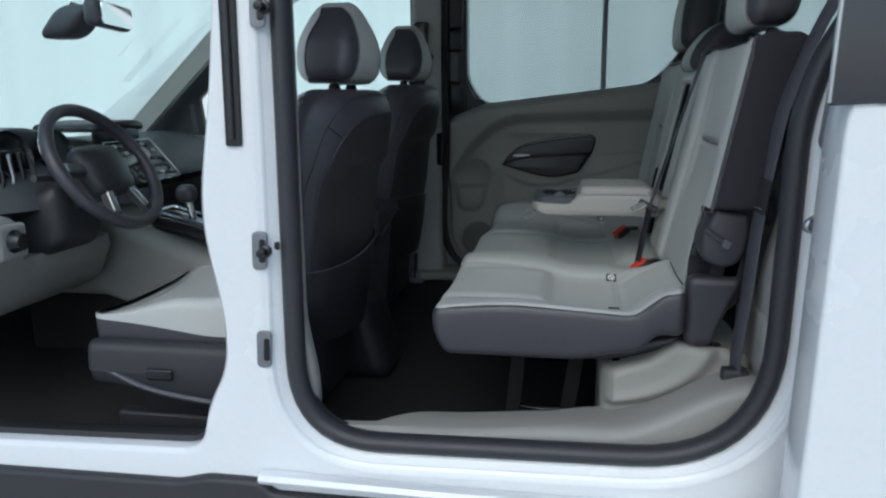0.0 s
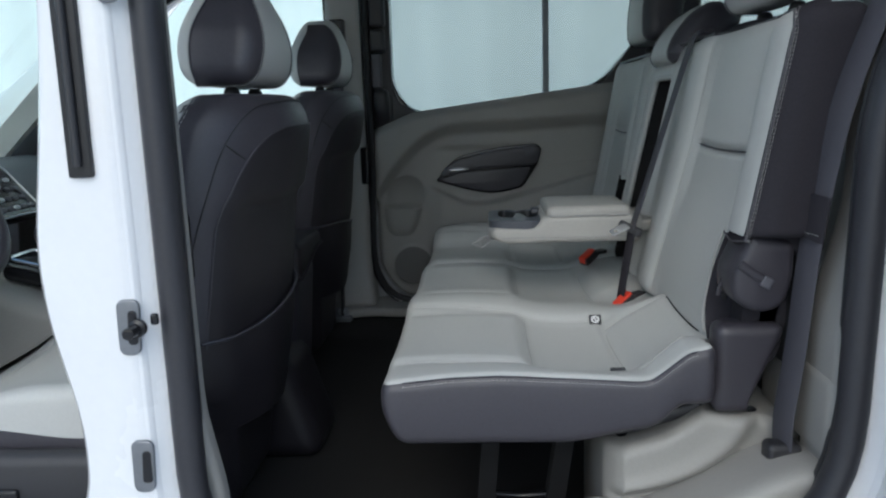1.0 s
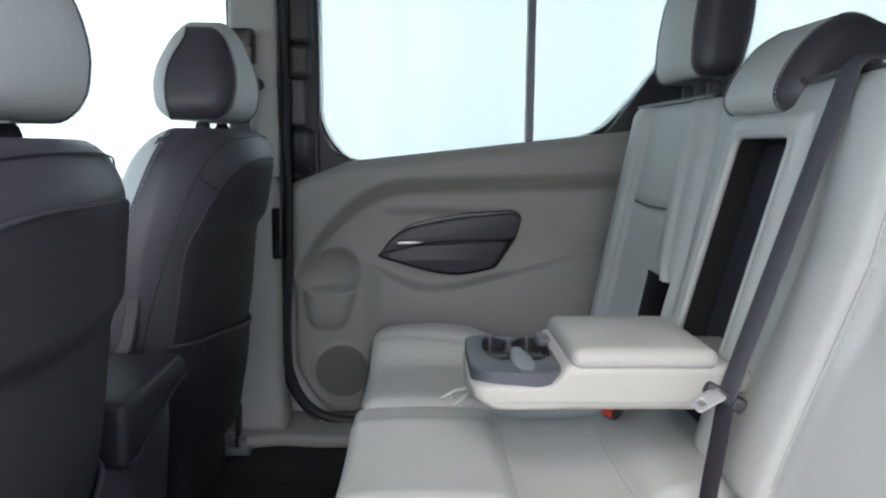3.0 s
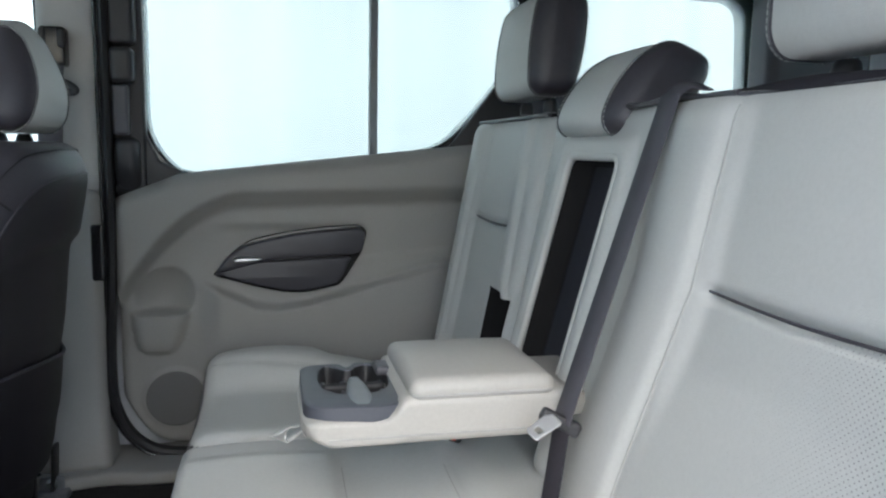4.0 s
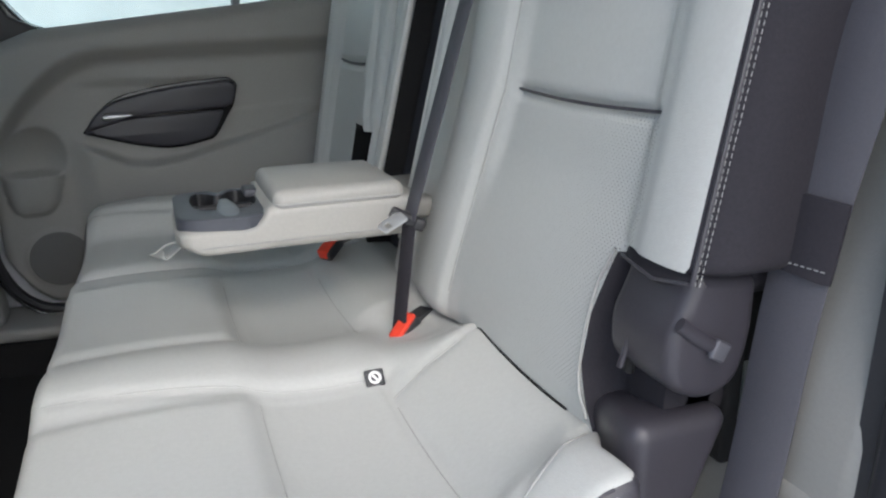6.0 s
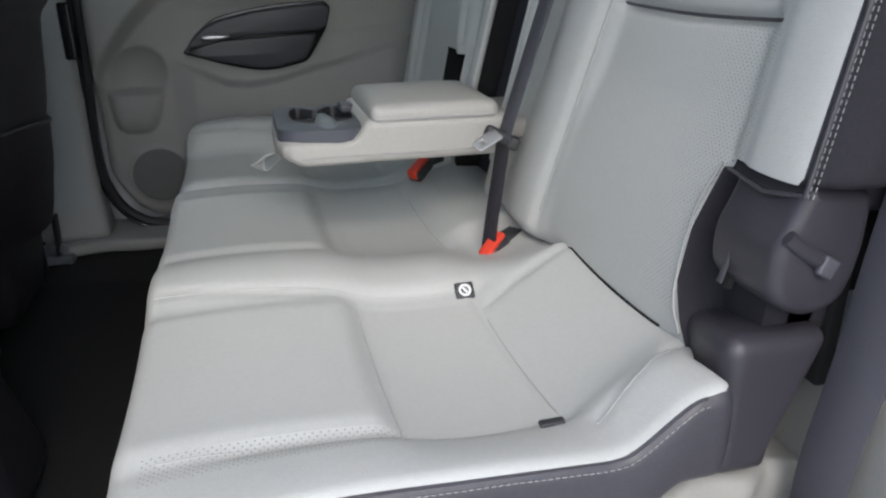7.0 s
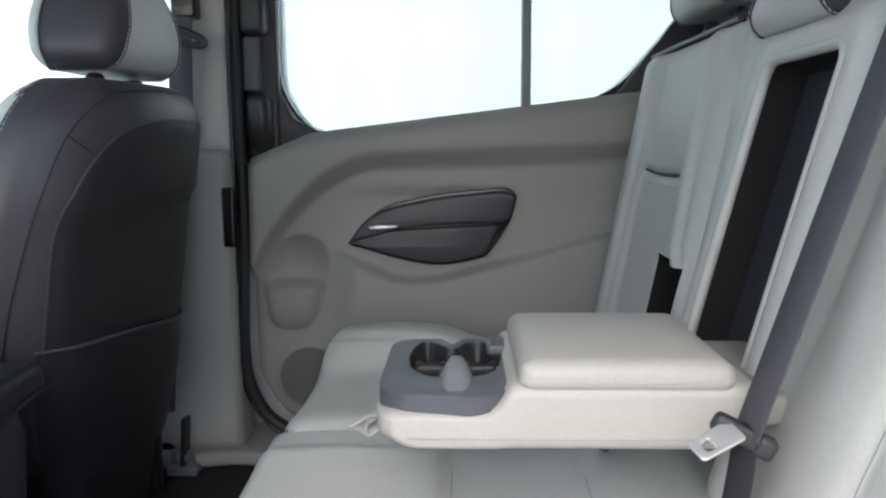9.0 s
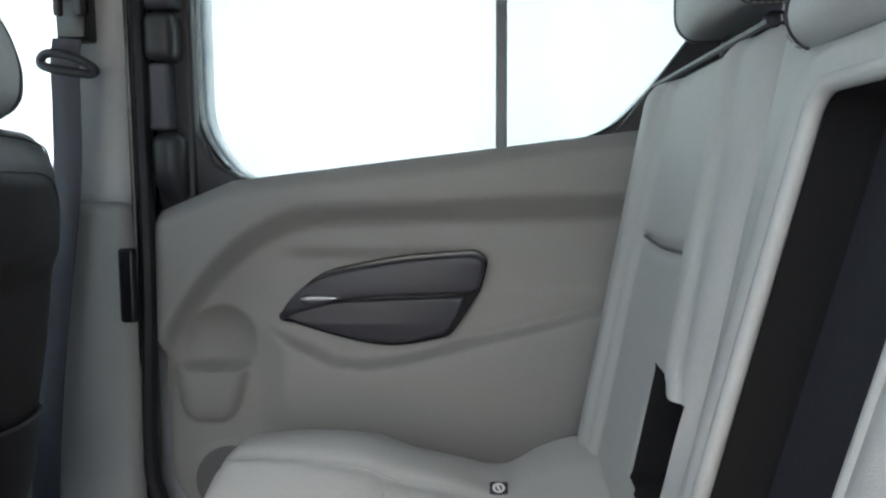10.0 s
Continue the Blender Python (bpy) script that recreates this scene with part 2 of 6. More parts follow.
def strap(pts, width, thick, up, fine=8):
    w, t = width / 2, thick / 2
    return sweep(smooth_path(pts, fine) if fine else pts, [(-w, -t * 0.3), (-w + t, -t), (w - t, -t), (w, -t * 0.3), (w, t * 0.3), (w - t, t), (-w + t, t), (-w, t * 0.3)], up)


def rounded(points, radii, n=8):
    """A closed outline with rounded corners, in two dimensions."""
    out = []
    m = len(points)
    radii = radii if isinstance(radii, (list, tuple)) else [radii] * m
    for i, p in enumerate(points):
        p, a, b = Vector(p), Vector(points[i - 1]), Vector(points[(i + 1) % m])
        u, w = (a - p), (b - p)
        k = min(radii[i], 0.49 * u.length, 0.49 * w.length)
        s, e = p + u.normalized() * k, p + w.normalized() * k
        if k < 1e-5:
            out.append(tuple(p))
            continue
        for j in range(n + 1):
            t = j / n
            out.append(tuple((1 - t) ** 2 * s + 2 * t * (1 - t) * p + t * t * e))
    return out


def plate(outlines, thick, place, bevel=0.0):
    """A plate with holes: outlines in its own x and y, set upright by the pose place; it reaches thick / 2 to both sides."""
    cu = bpy.data.curves.new("plate", "CURVE")
    cu.dimensions, cu.fill_mode = "2D", "BOTH"
    cu.extrude, cu.bevel_depth, cu.bevel_resolution = thick / 2 - bevel, bevel, 2
    cu.offset = -bevel
    for line in outlines:
        s = cu.splines.new("POLY")
        s.points.add(len(line) - 1)
        for q, p in zip(s.points, line):
            q.co = (p[0], p[1], 0, 1)
        s.use_cyclic_u = True
    ob = bpy.data.objects.new("plate", cu)
    me = bpy.data.meshes.new_from_object(ob)
    g = Geo().add([place @ v.co for v in me.vertices], [tuple(f.vertices) for f in me.polygons])
    bpy.data.objects.remove(ob)
    bpy.data.curves.remove(cu)
    bpy.data.meshes.remove(me)
    return g


def side(y):
    """A plate's pose with its x along the van and its y upwards, at that y of the world."""
    return pose(0, y, 0, 90, 0, 0)


def lathe(profile, place, n=24):
    """A turned shape: (radius, height) pairs about the z axis of place."""
    g = Geo()
    m = len(profile)
    for k in range(n):
        a = 2 * math.pi * k / n
        g.v.extend([tuple(place @ Vector((r * math.cos(a), r * math.sin(a), h))) for r, h in profile])
    for k in range(n):
        for j in range(m - 1):
            g.f.append((k * m + j, (k + 1) % n * m + j, (k + 1) % n * m + j + 1, k * m + j + 1))
    return g


def stitches(path, normal, length=0.0042, gap=0.0022, r=0.0006, lift=0.0005):
    """Short thread stitches along a path."""
    pts = [Vector(p) for p in path]
    g, walked, nxt = Geo(), 0.0, 0.0
    nrm = Vector(normal).normalized()
    for a, b in zip(pts, pts[1:]):
        d = b - a
        n = d.length
        while nxt < walked + n:
            s = a + d * ((nxt - walked) / n) + nrm * lift
            e = s + d.normalized() * length
            g.join(sweep([s, (s + e) / 2 + nrm * r * 0.7, e], circle(r, 5), nrm))
            nxt += length + gap
        walked += n
    return g


def step(x, a, b):
    t = np.clip((x - a) / (b - a), 0, 1)
    return t * t * (3 - 2 * t)


def groove(d, w):
    return np.exp(-(d / w) ** 2)


CY = 1.775
FLOOR = 0.62

# ---- the place outside ----
structure("ground", Geo().add([(-80, -60, 0.24), (80, -60, 0.24), (80, 60, 0.24), (-80, 60, 0.24)], [(0, 1, 2, 3)]), concrete, "unseen pale ground under and round the van, brightened to bounce light", "ground")
wall = Geo()
px, WY = -16.0, 5.3
prof = []
while px < 16:
    prof += [(px, 0.0), (px + 0.30, 0.0), (px + 0.42, 0.026), (px + 0.52, 0.026), (px + 0.64, 0.0)]
    px += 0.70
wall.v = [(x, WY - d, z) for z in (0.08, 7.0) for x, d in prof] + [(x, WY + 0.25, z) for z in (0.08, 7.0) for x in (prof[0][0], prof[-1][0])]
n = len(prof)
wall.f = [(i, i + 1, n + i + 1, n + i) for i in range(n - 1)] + [(2 * n, 2 * n + 2, 2 * n + 3, 2 * n + 1)]
structure("wall_outside", wall, wall_white, "white ribbed metal wall of a building beside the van", "wall", 20)


# ---- near side of the body, both doors open ----
REAR_OPEN = rounded([(-0.134, 0.722), (0.682, 0.740), (0.690, 1.37), (0.82, 1.56), (0.82, 1.79), (-0.128, 1.80)], [0.16, 0.22, 0.16, 0.1, 0.07, 0.07], 10)
FRONT_OPEN = rounded([(-0.232, 1.80), (-0.240, 1.45), (-0.292, 1.14), (-0.255, 0.96), (-0.258, 0.86), (-0.300, 0.785), (-0.315, 0.700), (-1.28, 0.672), (-1.42, 0.80), (-1.42, 1.20), (-0.80, 1.80)],
                     [0.06, 0.25, 0.10, 0.09, 0.05, 0.05, 0.05, 0.12, 0.1, 0.06, 0.08], 8)
QUARTER = rounded([(0.98, 1.38), (1.66, 1.40), (1.62, 1.70), (0.98, 1.71)], 0.08)
BODY = [(-1.75, 0.40), (2.05, 0.40), (2.05, 1.90), (-0.70, 1.90), (-1.75, 1.15)]


def grown_line(line, d):
    """A closed outline, moved outwards by d."""
    out = []
    for i, (x, z) in enumerate(line):
        t = (Vector(line[(i + 1) % len(line)]) - Vector(line[i - 1])).normalized()
        out.append((x + t.y * d, z - t.x * d))
    return out


wall_near = structure("wall_near", plate([BODY, grown_line(REAR_OPEN, 0.028), FRONT_OPEN, QUARTER], 0.06, side(1.035), 0.014),
                      white_paint, "glossy white painted van body side with open door frames", "van body", 30)
jamb, steps_in = Geo(), ((0.046, 1.0036), (0.040, 1.0050), (0.034, 1.0090), (0.026, 1.017), (0.018, 1.026), (0.008, 1.032), (0.0, 1.036), (0.0, 1.062))
for d, y in steps_in:
    jamb.v += [(x, y, z) for x, z in grown_line(REAR_OPEN, d)]
n = len(REAR_OPEN)
jamb.f = [(k * n + i, k * n + (i + 1) % n, (k + 1) * n + (i + 1) % n, (k + 1) * n + i) for k in range(len(steps_in) - 1) for i in range(n)]
structure("trim_jamb", jamb, white_paint, "rounded white painted jamb of the sliding door opening", "door frame", 60)
# recessed painted rebate round the sliding door's opening, and the softly rounded pillar front
rebate = sweep([(x, 1.052, z) for x, z in REAR_OPEN], [(-0.012, 0.0), (0.004, 0.006), (0.006, 0.02), (-0.012, 0.02)], (0, 1, 0), True)
structure("trim_rebate", rebate, dark_plastic, "dark inner edge of the sliding door opening", "door frame")
seal = sweep([(x, 1.036, z) for x, z in REAR_OPEN], circle(0.0175, 12, 0.022), (0, 1, 0), True)
structure("trim_seal", seal, seal_rubber, "black rubber weather seal round the sliding door opening", "door seal")
fseal = sweep([(x, 1.056, z) for x, z in FRONT_OPEN], circle(0.013, 8, 0.022), (0, 1, 0), True)
structure("trim_seal_front", fseal, rubber, "black rubber seal round the front door opening", "door seal")
# dark rocker cladding under the sill
clad = plate([rounded([(-1.75, 0.40), (2.05, 0.40), (2.05, 0.632), (-0.17, 0.632), (-0.20, 0.655), (-0.30, 0.655), (-0.36, 0.640), (-1.75, 0.622)], 0.01)], 0.05, side(1.012), 0.012)
structure("trim_rocker", clad, dark_plastic, "black plastic rocker cladding along the sill", "sill cladding")
structure("trim_sill_front", sweep([(-1.60, 1.058, 0.687), (-1.0, 1.058, 0.687), (-0.34, 1.058, 0.684)], circle(0.007, 8, 0.005), (0, 0, 1)), grey_plastic, "grey scuff strip along the driver's sill", "sill trim")
lip = sweep(smooth_path([(-0.19, 0.985, 0.668), (0.2, 0.985, 0.664), (0.72, 0.985, 0.664)], 6), circle(0.018, 8, 0.012), (0, 0, 1))
structure("trim_sill_lip", lip, white_paint, "white painted sill flange below the opening", "sill")

# upper window channel, strikers and buffers on the door pillar
slot = thing("pillar_channel", (-0.226, 1.0, 1.27), "black rubber door channel on the white pillar", "door channel")
part("channel", plate([rounded([(-0.224, 1.262), (-0.196, 1.262), (-0.188, 1.76), (-0.218, 1.76)], 0.004)], 0.012, side(1.004), 0.002), rubber, slot)
part("bead", tube([(-0.210, 0.995, 1.275), (-0.207, 0.995, 1.5), (-0.203, 0.995, 1.75)], 0.005), dark_plastic, slot)


def striker(z, h, x, pin):
    s = thing("door_striker", (x, 1.005, z), "grey steel door striker plate with a black catch pin" if pin else "grey steel door buffer plate on the white pillar", "striker", "strikers on the door pillar")
    part("plate", plate([rounded([(x - 0.014, z - h), (x + 0.012, z - h), (x + 0.016, z + h), (x - 0.012, z + h)], 0.011)], 0.006, side(1.003), 0.0015), zinc, s)
    part("recess", plate([rounded([(x - 0.001, z - h * 0.6), (x + 0.011, z - h * 0.6), (x + 0.012, z + h * 0.62), (x + 0.002, z + h * 0.62)], 0.005)], 0.004, side(1.0), 0.001), gloss_black, s)
    if pin:
        part("pin", lathe([(0, 0.03), (0.007, 0.028), (0.007, 0.008), (0.011, 0.006), (0.011, 0), (0, 0)], pose(x + 0.014, 0.998, z + 0.001, 90, 0, 0), 12), gloss_black, s)


striker(1.083, 0.034, -0.176, True)
striker(0.905, 0.034, -0.178, False)
striker(1.482, 0.03, -0.156, True)
plug = thing("pillar_plug", (-0.143, 1.003, 1.092), "small black plastic plug in the white pillar", "plug")
part("cap", rbox((-0.148, 0.998, 1.086), (-0.139, 1.006, 1.1), 0.003), gloss_black, plug)

# catch on the rear edge of the opening
catch = thing("door_latch", (0.70, 1.0, 1.15), "steel sliding door catch bolted to the white pillar", "latch")
part("base", plate([rounded([(0.712, 1.118), (0.752, 1.110), (0.768, 1.150), (0.752, 1.190), (0.712, 1.182)], 0.012)], 0.014, side(0.998), 0.003), zinc, catch)
part("striker_loop", tube([(0.712, 0.992, 1.143), (0.700, 0.978, 1.146), (0.694, 0.975, 1.151), (0.700, 0.978, 1.157), (0.712, 0.992, 1.160)], 0.007), satin, catch)
for bx, bz in ((0.732, 1.172), (0.732, 1.128)):
    part("bolt", lathe([(0, 0.012), (0.006, 0.011), (0.008, 0.004), (0.012, 0.003), (0.012, 0), (0, 0)], pose(bx, 0.992, bz, 90, 0, 0), 6), satin, catch)
# Flat grey plate standing just off the pillar's face.
pad = thing("pillar_plate", (0.72, 1.0, 1.34), "thin grey plate on the white pillar", "recess")
part("pocket", plate([rounded([(0.706, 1.258), (0.752, 1.258), (0.785, 1.40), (0.715, 1.362)], 0.02)], 0.006, side(1.003), 0.001), zinc, pad)
stop = thing("door_buffer", (0.752, 1.0, 0.87), "small black rubber door buffer on the white pillar", "buffer")
part("knob", rbox((0.745, 0.985, 0.864), (0.761, 1.006, 0.878), 0.005), rubber, stop)

# sliding door, pushed back along the outside
door = thing("sliding_door", (1.1, 0.86, 0.52), "white sliding door with dark tinted glass, pushed open", "van door")
DOOR = rounded([(0.655, 0.50), (1.635, 0.50), (1.655, 1.33), (1.585, 1.72), (0.690, 1.73), (0.688, 1.36), (0.677, 1.30), (0.668, 0.9)], [0.08, 0.08, 0.05, 0.08, 0.02, 0.02, 0.03, 0.1])
DOORWIN = rounded([(0.709, 1.330), (1.593, 1.385), (1.533, 1.69), (0.719, 1.70)], 0.012)
part("shell", plate([DOOR, DOORWIN], 0.085, side(0.85), 0.007), white_paint, door)
part("pane", plate([[(0.656, 1.326), (1.598, 1.380), (1.538, 1.715), (0.664, 1.72)]], 0.006, side(0.8055)), dark_glass, door, "dark tinted glass")
part("edge_strip", sweep([(0.655, 0.806, 1.330), (0.660, 0.806, 1.5), (0.662, 0.806, 1.71)], circle(0.004, 8)), satin, door)

# ---- floor, ceiling, far side ----
structure("underbody", rbox((-1.62, 1.14, 0.24), (1.96, 2.54, 0.565), 0.03, 0.5), dark_plastic, "dark underbody of the van standing on the ground", "underbody")
fl = rbox((-1.65, 1.06, FLOOR - 0.05), (1.95, 2.60, FLOOR), 0.01, 0.06)
fl.bend(lambda v: np.c_[v[:, 0], v[:, 1], v[:, 2] + np.where(v[:, 2] > FLOOR - 0.02, 0.006 * np.sin(v[:, 0] * 9 + 1) * np.sin(v[:, 1] * 7), 0)])
structure("floor", fl, carpet, "black carpeted van floor", "floor")
hl = rbox((-0.80, 1.06, 1.845), (1.95, 2.58, 1.875), 0.012, 0.08)
hl.bend(lambda v: np.c_[v[:, 0], v[:, 1], v[:, 2] - 0.05 * np.abs((v[:, 1] - CY) / 0.75) ** 4 - 0.02 * step(-v[:, 0], 0.4, 0.8)])
structure("ceiling", hl, headliner, "light grey fabric headliner", "headliner")
structure("roof", rbox((-0.80, 1.0, 1.885), (2.05, 2.68, 1.925), 0.015, 0.2), white_paint, "white painted van roof", "roof")

FAR_WIN = rounded([(-0.036, 1.775), (-0.036, 1.40), (0.028, 1.318), (0.62, 1.386), (0.735, 1.51), (0.80, 1.60), (0.80, 1.775)], [0.03, 0.05, 0.04, 0.06, 0.1, 0.08, 0.05], 8)
FAR_FRONT = rounded([(-0.245, 1.765), (-0.238, 1.20), (-1.13, 1.215), (-1.14, 1.33), (-0.80, 1.66), (-0.66, 1.735)], [0.03, 0.03, 0.03, 0.03, 0.2, 0.1])
FAR_QUARTER = rounded([(0.93, 1.37), (1.44, 1.38), (1.42, 1.775), (0.93, 1.785)], [0.05, 0.06, 0.06, 0.05])
wall_far = structure("wall_far", plate([BODY, FAR_WIN, FAR_FRONT, FAR_QUARTER], 0.05, side(2.65), 0.01), white_paint, "white painted far side of the van body", "van body", 30)


def window(name, outline, y, label, pane=glass):
    return structure(name, plate([outline], 0.004, side(y)), pane, label, "window")


grown = [(x + (0.01 if x > 0.38 else -0.01), z + (0.01 if z > 1.5 else -0.01)) for x, z in FAR_WIN]
window("window_1", grown, 2.622, "tinted greenish side window glass of the far sliding door", privacy_glass)
window("window_2", [(-1.02, 1.20), (-0.23, 1.20), (-0.23, 1.78), (-0.66, 1.75), (-0.9, 1.5)], 2.622, "clear front passenger door window glass")
window("window_3", [(0.91, 1.36), (1.46, 1.36), (1.46, 1.80), (0.91, 1.80)], 2.622, "tinted rear quarter window glass", privacy_glass)
FRAME = rounded([(-0.115, 1.82), (-0.115, 1.255), (0.03, 1.29), (0.84, 1.36), (0.84, 1.82)], 0.02)
structure("trim_window_far", plate([FRAME, FAR_WIN], 0.03, side(2.603), 0.006), gloss_black, "black window surround of the far sliding door", "window frame")
front_frame = plate([grown_line(FAR_FRONT, -0.030), grown_line(FAR_FRONT, 0.004)], 0.026, side(2.602), 0.006)
structure("trim_window_front", front_frame, gloss_black, "black window surround of the far front door", "window frame")
# The bar's grey colour carries the haze of the glass over it.
div = Geo().join(rbox((0.448, 2.596, 1.34), (0.466, 2.628, 1.80), 0.004, 0.1))
structure("trim_divider", div, tongue_plastic, "thin upright bar between two panes, greyed for haze", "window bar")
# stepped black guide column beside the window
col = thing("guide_column", (-0.07, 2.56, 1.28), "black moulded plastic guide column beside the window", "door guide")
part("back", rbox((-0.098, 2.565, 1.275), (-0.034, 2.595, 1.82), 0.008, 0.08), dark_plastic, col)
lower = rbox((-0.094, 2.528, 1.272), (-0.044, 2.585, 1.395), 0.02, 0.02)
lower.bend(lambda v: np.c_[v[:, 0], v[:, 1] + 0.04 * step(-v[:, 2], -1.33, -1.27), v[:, 2]])
part("lower_cap", lower, dark_plastic, col)
part("rib", rbox((-0.094, 2.535, 1.398), (-0.062, 2.585, 1.502), 0.007, 0.04), grey_plastic, col)
mid = rbox((-0.096, 2.525, 1.505), (-0.048, 2.585, 1.578), 0.014, 0.02)
part("middle_cap", mid, dark_plastic, col)
part("upper_cap", rbox((-0.096, 2.53, 1.582), (-0.045, 2.585, 1.81), 0.012, 0.05), dark_plastic, col)
corner = thing("corner_trim", (0.0, 2.58, 1.28), "dark triangular plastic trim at the window's corner", "window trim")
part("shell", plate([rounded([(-0.098, 1.268), (-0.03, 1.285), (0.042, 1.322), (-0.01, 1.345), (-0.038, 1.41), (-0.06, 1.41)], 0.008)], 0.02, side(2.582), 0.005), dark_plastic, corner)
rcorner = thing("corner_trim", (0.7, 2.58, 1.36), "dark plastic trim at the window's rear corner", "window trim")
part("shell", plate([rounded([(0.60, 1.365), (0.86, 1.37), (0.86, 1.62), (0.79, 1.60), (0.725, 1.51), (0.64, 1.398)], 0.01)], 0.02, side(2.58), 0.005), dark_plastic, rcorner)

# B-pillar trim on the far side
PIL = 2.50
bp = rbox((-0.268, PIL, 0.70), (-0.118, 2.60, 1.288), 0.022, 0.04)
bp.bend(lambda v: np.c_[v[:, 0] + 0.02 * step(-v[:, 2], -0.85, -0.66) * np.sign(v[:, 0] + 0.19), v[:, 1] - 0.045 * step(-v[:, 2], -0.86, -0.70), v[:, 2]])
structure("trim_pillar_lower", bp, beige_plastic, "beige plastic lower pillar trim", "pillar trim")
bu = rbox((-0.232, PIL + 0.012, 1.275), (-0.112, 2.60, 1.86), 0.025, 0.04)
bu.bend(lambda v: np.c_[v[:, 0], v[:, 1] + 0.06 * (v[:, 2] - 1.29), v[:, 2]])
structure("trim_pillar_upper", bu, light_plastic, "light grey upper pillar trim", "pillar trim")
hole = thing("belt_slot", (-0.122, PIL - 0.001, 1.10), "narrow black slot set in the pillar trim", "slot")
part("surround", rbox((-0.136, PIL - 0.004, 1.098), (-0.110, PIL + 0.01, 1.215), 0.006, 0.03), gloss_black, hole)
# door seal line and lower sill on the far side
SEALF = [(-0.104, 2.535, 1.83), (-0.104, 2.535, 1.2), (-0.112, 2.530, 0.90), (-0.098, 2.528, 0.80), (-0.055, 2.528, 0.735), (0.02, 2.528, 0.708), (0.2, 2.528, 0.705), (0.9, 2.528, 0.712)]
structure("trim_seal_far", sweep(smooth_path(SEALF, 10), circle(0.011, 8, 0.016), (0, 1, 0)), rubber, "black rubber seal round the far sliding door", "door seal")
SEALB = [(p[0] - 0.013 if p[2] > 0.75 else p[0] - 0.004, 2.522, p[2] - (0.012 if p[2] < 0.78 else 0)) for p in SEALF]
structure("trim_seal_gloss", sweep(smooth_path(SEALB, 10), circle(0.004, 8), (0, 1, 0)), gloss_black, "thin glossy edge strip of the far door seal", "door seal")
sill = rbox((-0.34, 2.428, 0.676), (0.95, 2.60, 0.706), 0.012, 0.03)
sill.bend(lambda v: np.c_[v[:, 0], v[:, 1] + 0.004 * np.sin(v[:, 0] * 40), v[:, 2] - 0.003 * np.sin(v[:, 0] * 17) * (v[:, 1] < 2.5)])
kick = rbox((-0.34, 2.438, 0.60), (0.95, 2.60, 0.674), 0.012, 0.04)
kick.bend(lambda v: np.c_[v[:, 0], v[:, 1] - 0.05 * (1 - step(v[:, 2], 0.61, 0.66)) * (v[:, 1] < 2.5), v[:, 2]])
structure("trim_kick_far", kick, carpet, "black carpet turned up along the far sill", "carpet edge")
structure("trim_sill_far", sill, beige_plastic, "beige plastic sill trim along the far side", "sill trim")
structure("trim_cargo_far", plate([rounded([(0.86, 0.62), (1.95, 0.62), (1.95, 1.36), (0.86, 1.36)], 0.02)], 0.05, side(2.585), 0.01), beige_plastic, "beige plastic cargo side trim", "side trim")
cp = rbox((0.82, 2.54, 1.34), (0.925, 2.61, 1.86), 0.02, 0.05)
structure("trim_pillar_rear", cp, grey_plastic, "dark grey rear pillar trim", "pillar trim")
dp = rbox((1.42, 2.50, 1.34), (1.72, 2.61, 1.86), 0.03, 0.05)
structure("trim_pillar_last", dp, grey_plastic, "dark grey trim of the rearmost pillar", "pillar trim")
vent = thing("pillar_vent", (1.52, 2.49, 1.40), "grey slatted air vent in the rear pillar", "air vent")
for k in range(7):
    part("slat", rbox((1.47, 2.488, 1.385 + 0.022 * k), (1.66, 2.505, 1.399 + 0.022 * k), 0.004, 0.1), dark_plastic, vent)

# tail end and front end
tail = plate([[(1.04, 0.40), (2.62, 0.40), (2.62, 1.90), (1.04, 1.90)], rounded([(1.14, 1.28), (2.48, 1.28), (2.44, 1.79), (1.18, 1.79)], 0.06)], 0.06, pose(2.0, 0, 0, 90, 0, 90), 0.01)
structure("wall_tail", tail, white_paint, "white tailgate with a large window", "tailgate")
structure("window_4", plate([[(1.12, 1.26), (2.50, 1.26), (2.46, 1.81), (1.16, 1.81)]], 0.004, pose(2.0, 0, 0, 90, 0, 90)), privacy_glass, "tinted tailgate window glass", "window")
structure("wall_front", rbox((-1.72, 1.04, 0.40), (-1.66, 2.62, 1.19), 0.01, 0.3), dark_plastic, "dark bulkhead below the windscreen", "bulkhead")
ws = Geo()
for y in np.linspace(1.06, 2.60, 13):
    b = 0.16 * (1 - ((y - CY) / 0.77) ** 2)
    lowp, topp = Vector((-1.36 - b, y, 1.18)), Vector((-0.72 - 0.3 * b, y, 1.84))
    for q in (lowp, topp, topp + Vector((-0.004, 0, 0.004)), lowp + Vector((-0.004, 0, 0.004))):
        ws.v.append(tuple(q))
ws.f = [(i * 4 + j, i * 4 + (j + 1) % 4, i * 4 + 4 + (j + 1) % 4, i * 4 + 4 + j) for i in range(12) for j in range(4)] + [(0, 1, 2, 3), (48, 51, 50, 49)]
structure("window_5", ws, glass, "large clear raked windscreen glass", "windscreen")
apil = [(-1.345, 2.50, 1.204), (-1.266, 2.475, 1.266), (-0.944, 2.475, 1.568), (-0.66, 2.46, 1.835)]
structure("trim_pillar_front", sweep(smooth_path(apil, 6), [(-0.032, -0.02), (0.034, -0.022), (0.042, 0.0), (0.028, 0.014), (-0.018, 0.014), (-0.036, 0.0)], (0, 1, 0)), light_plastic, "grey windscreen pillar trim on the far side", "pillar trim")
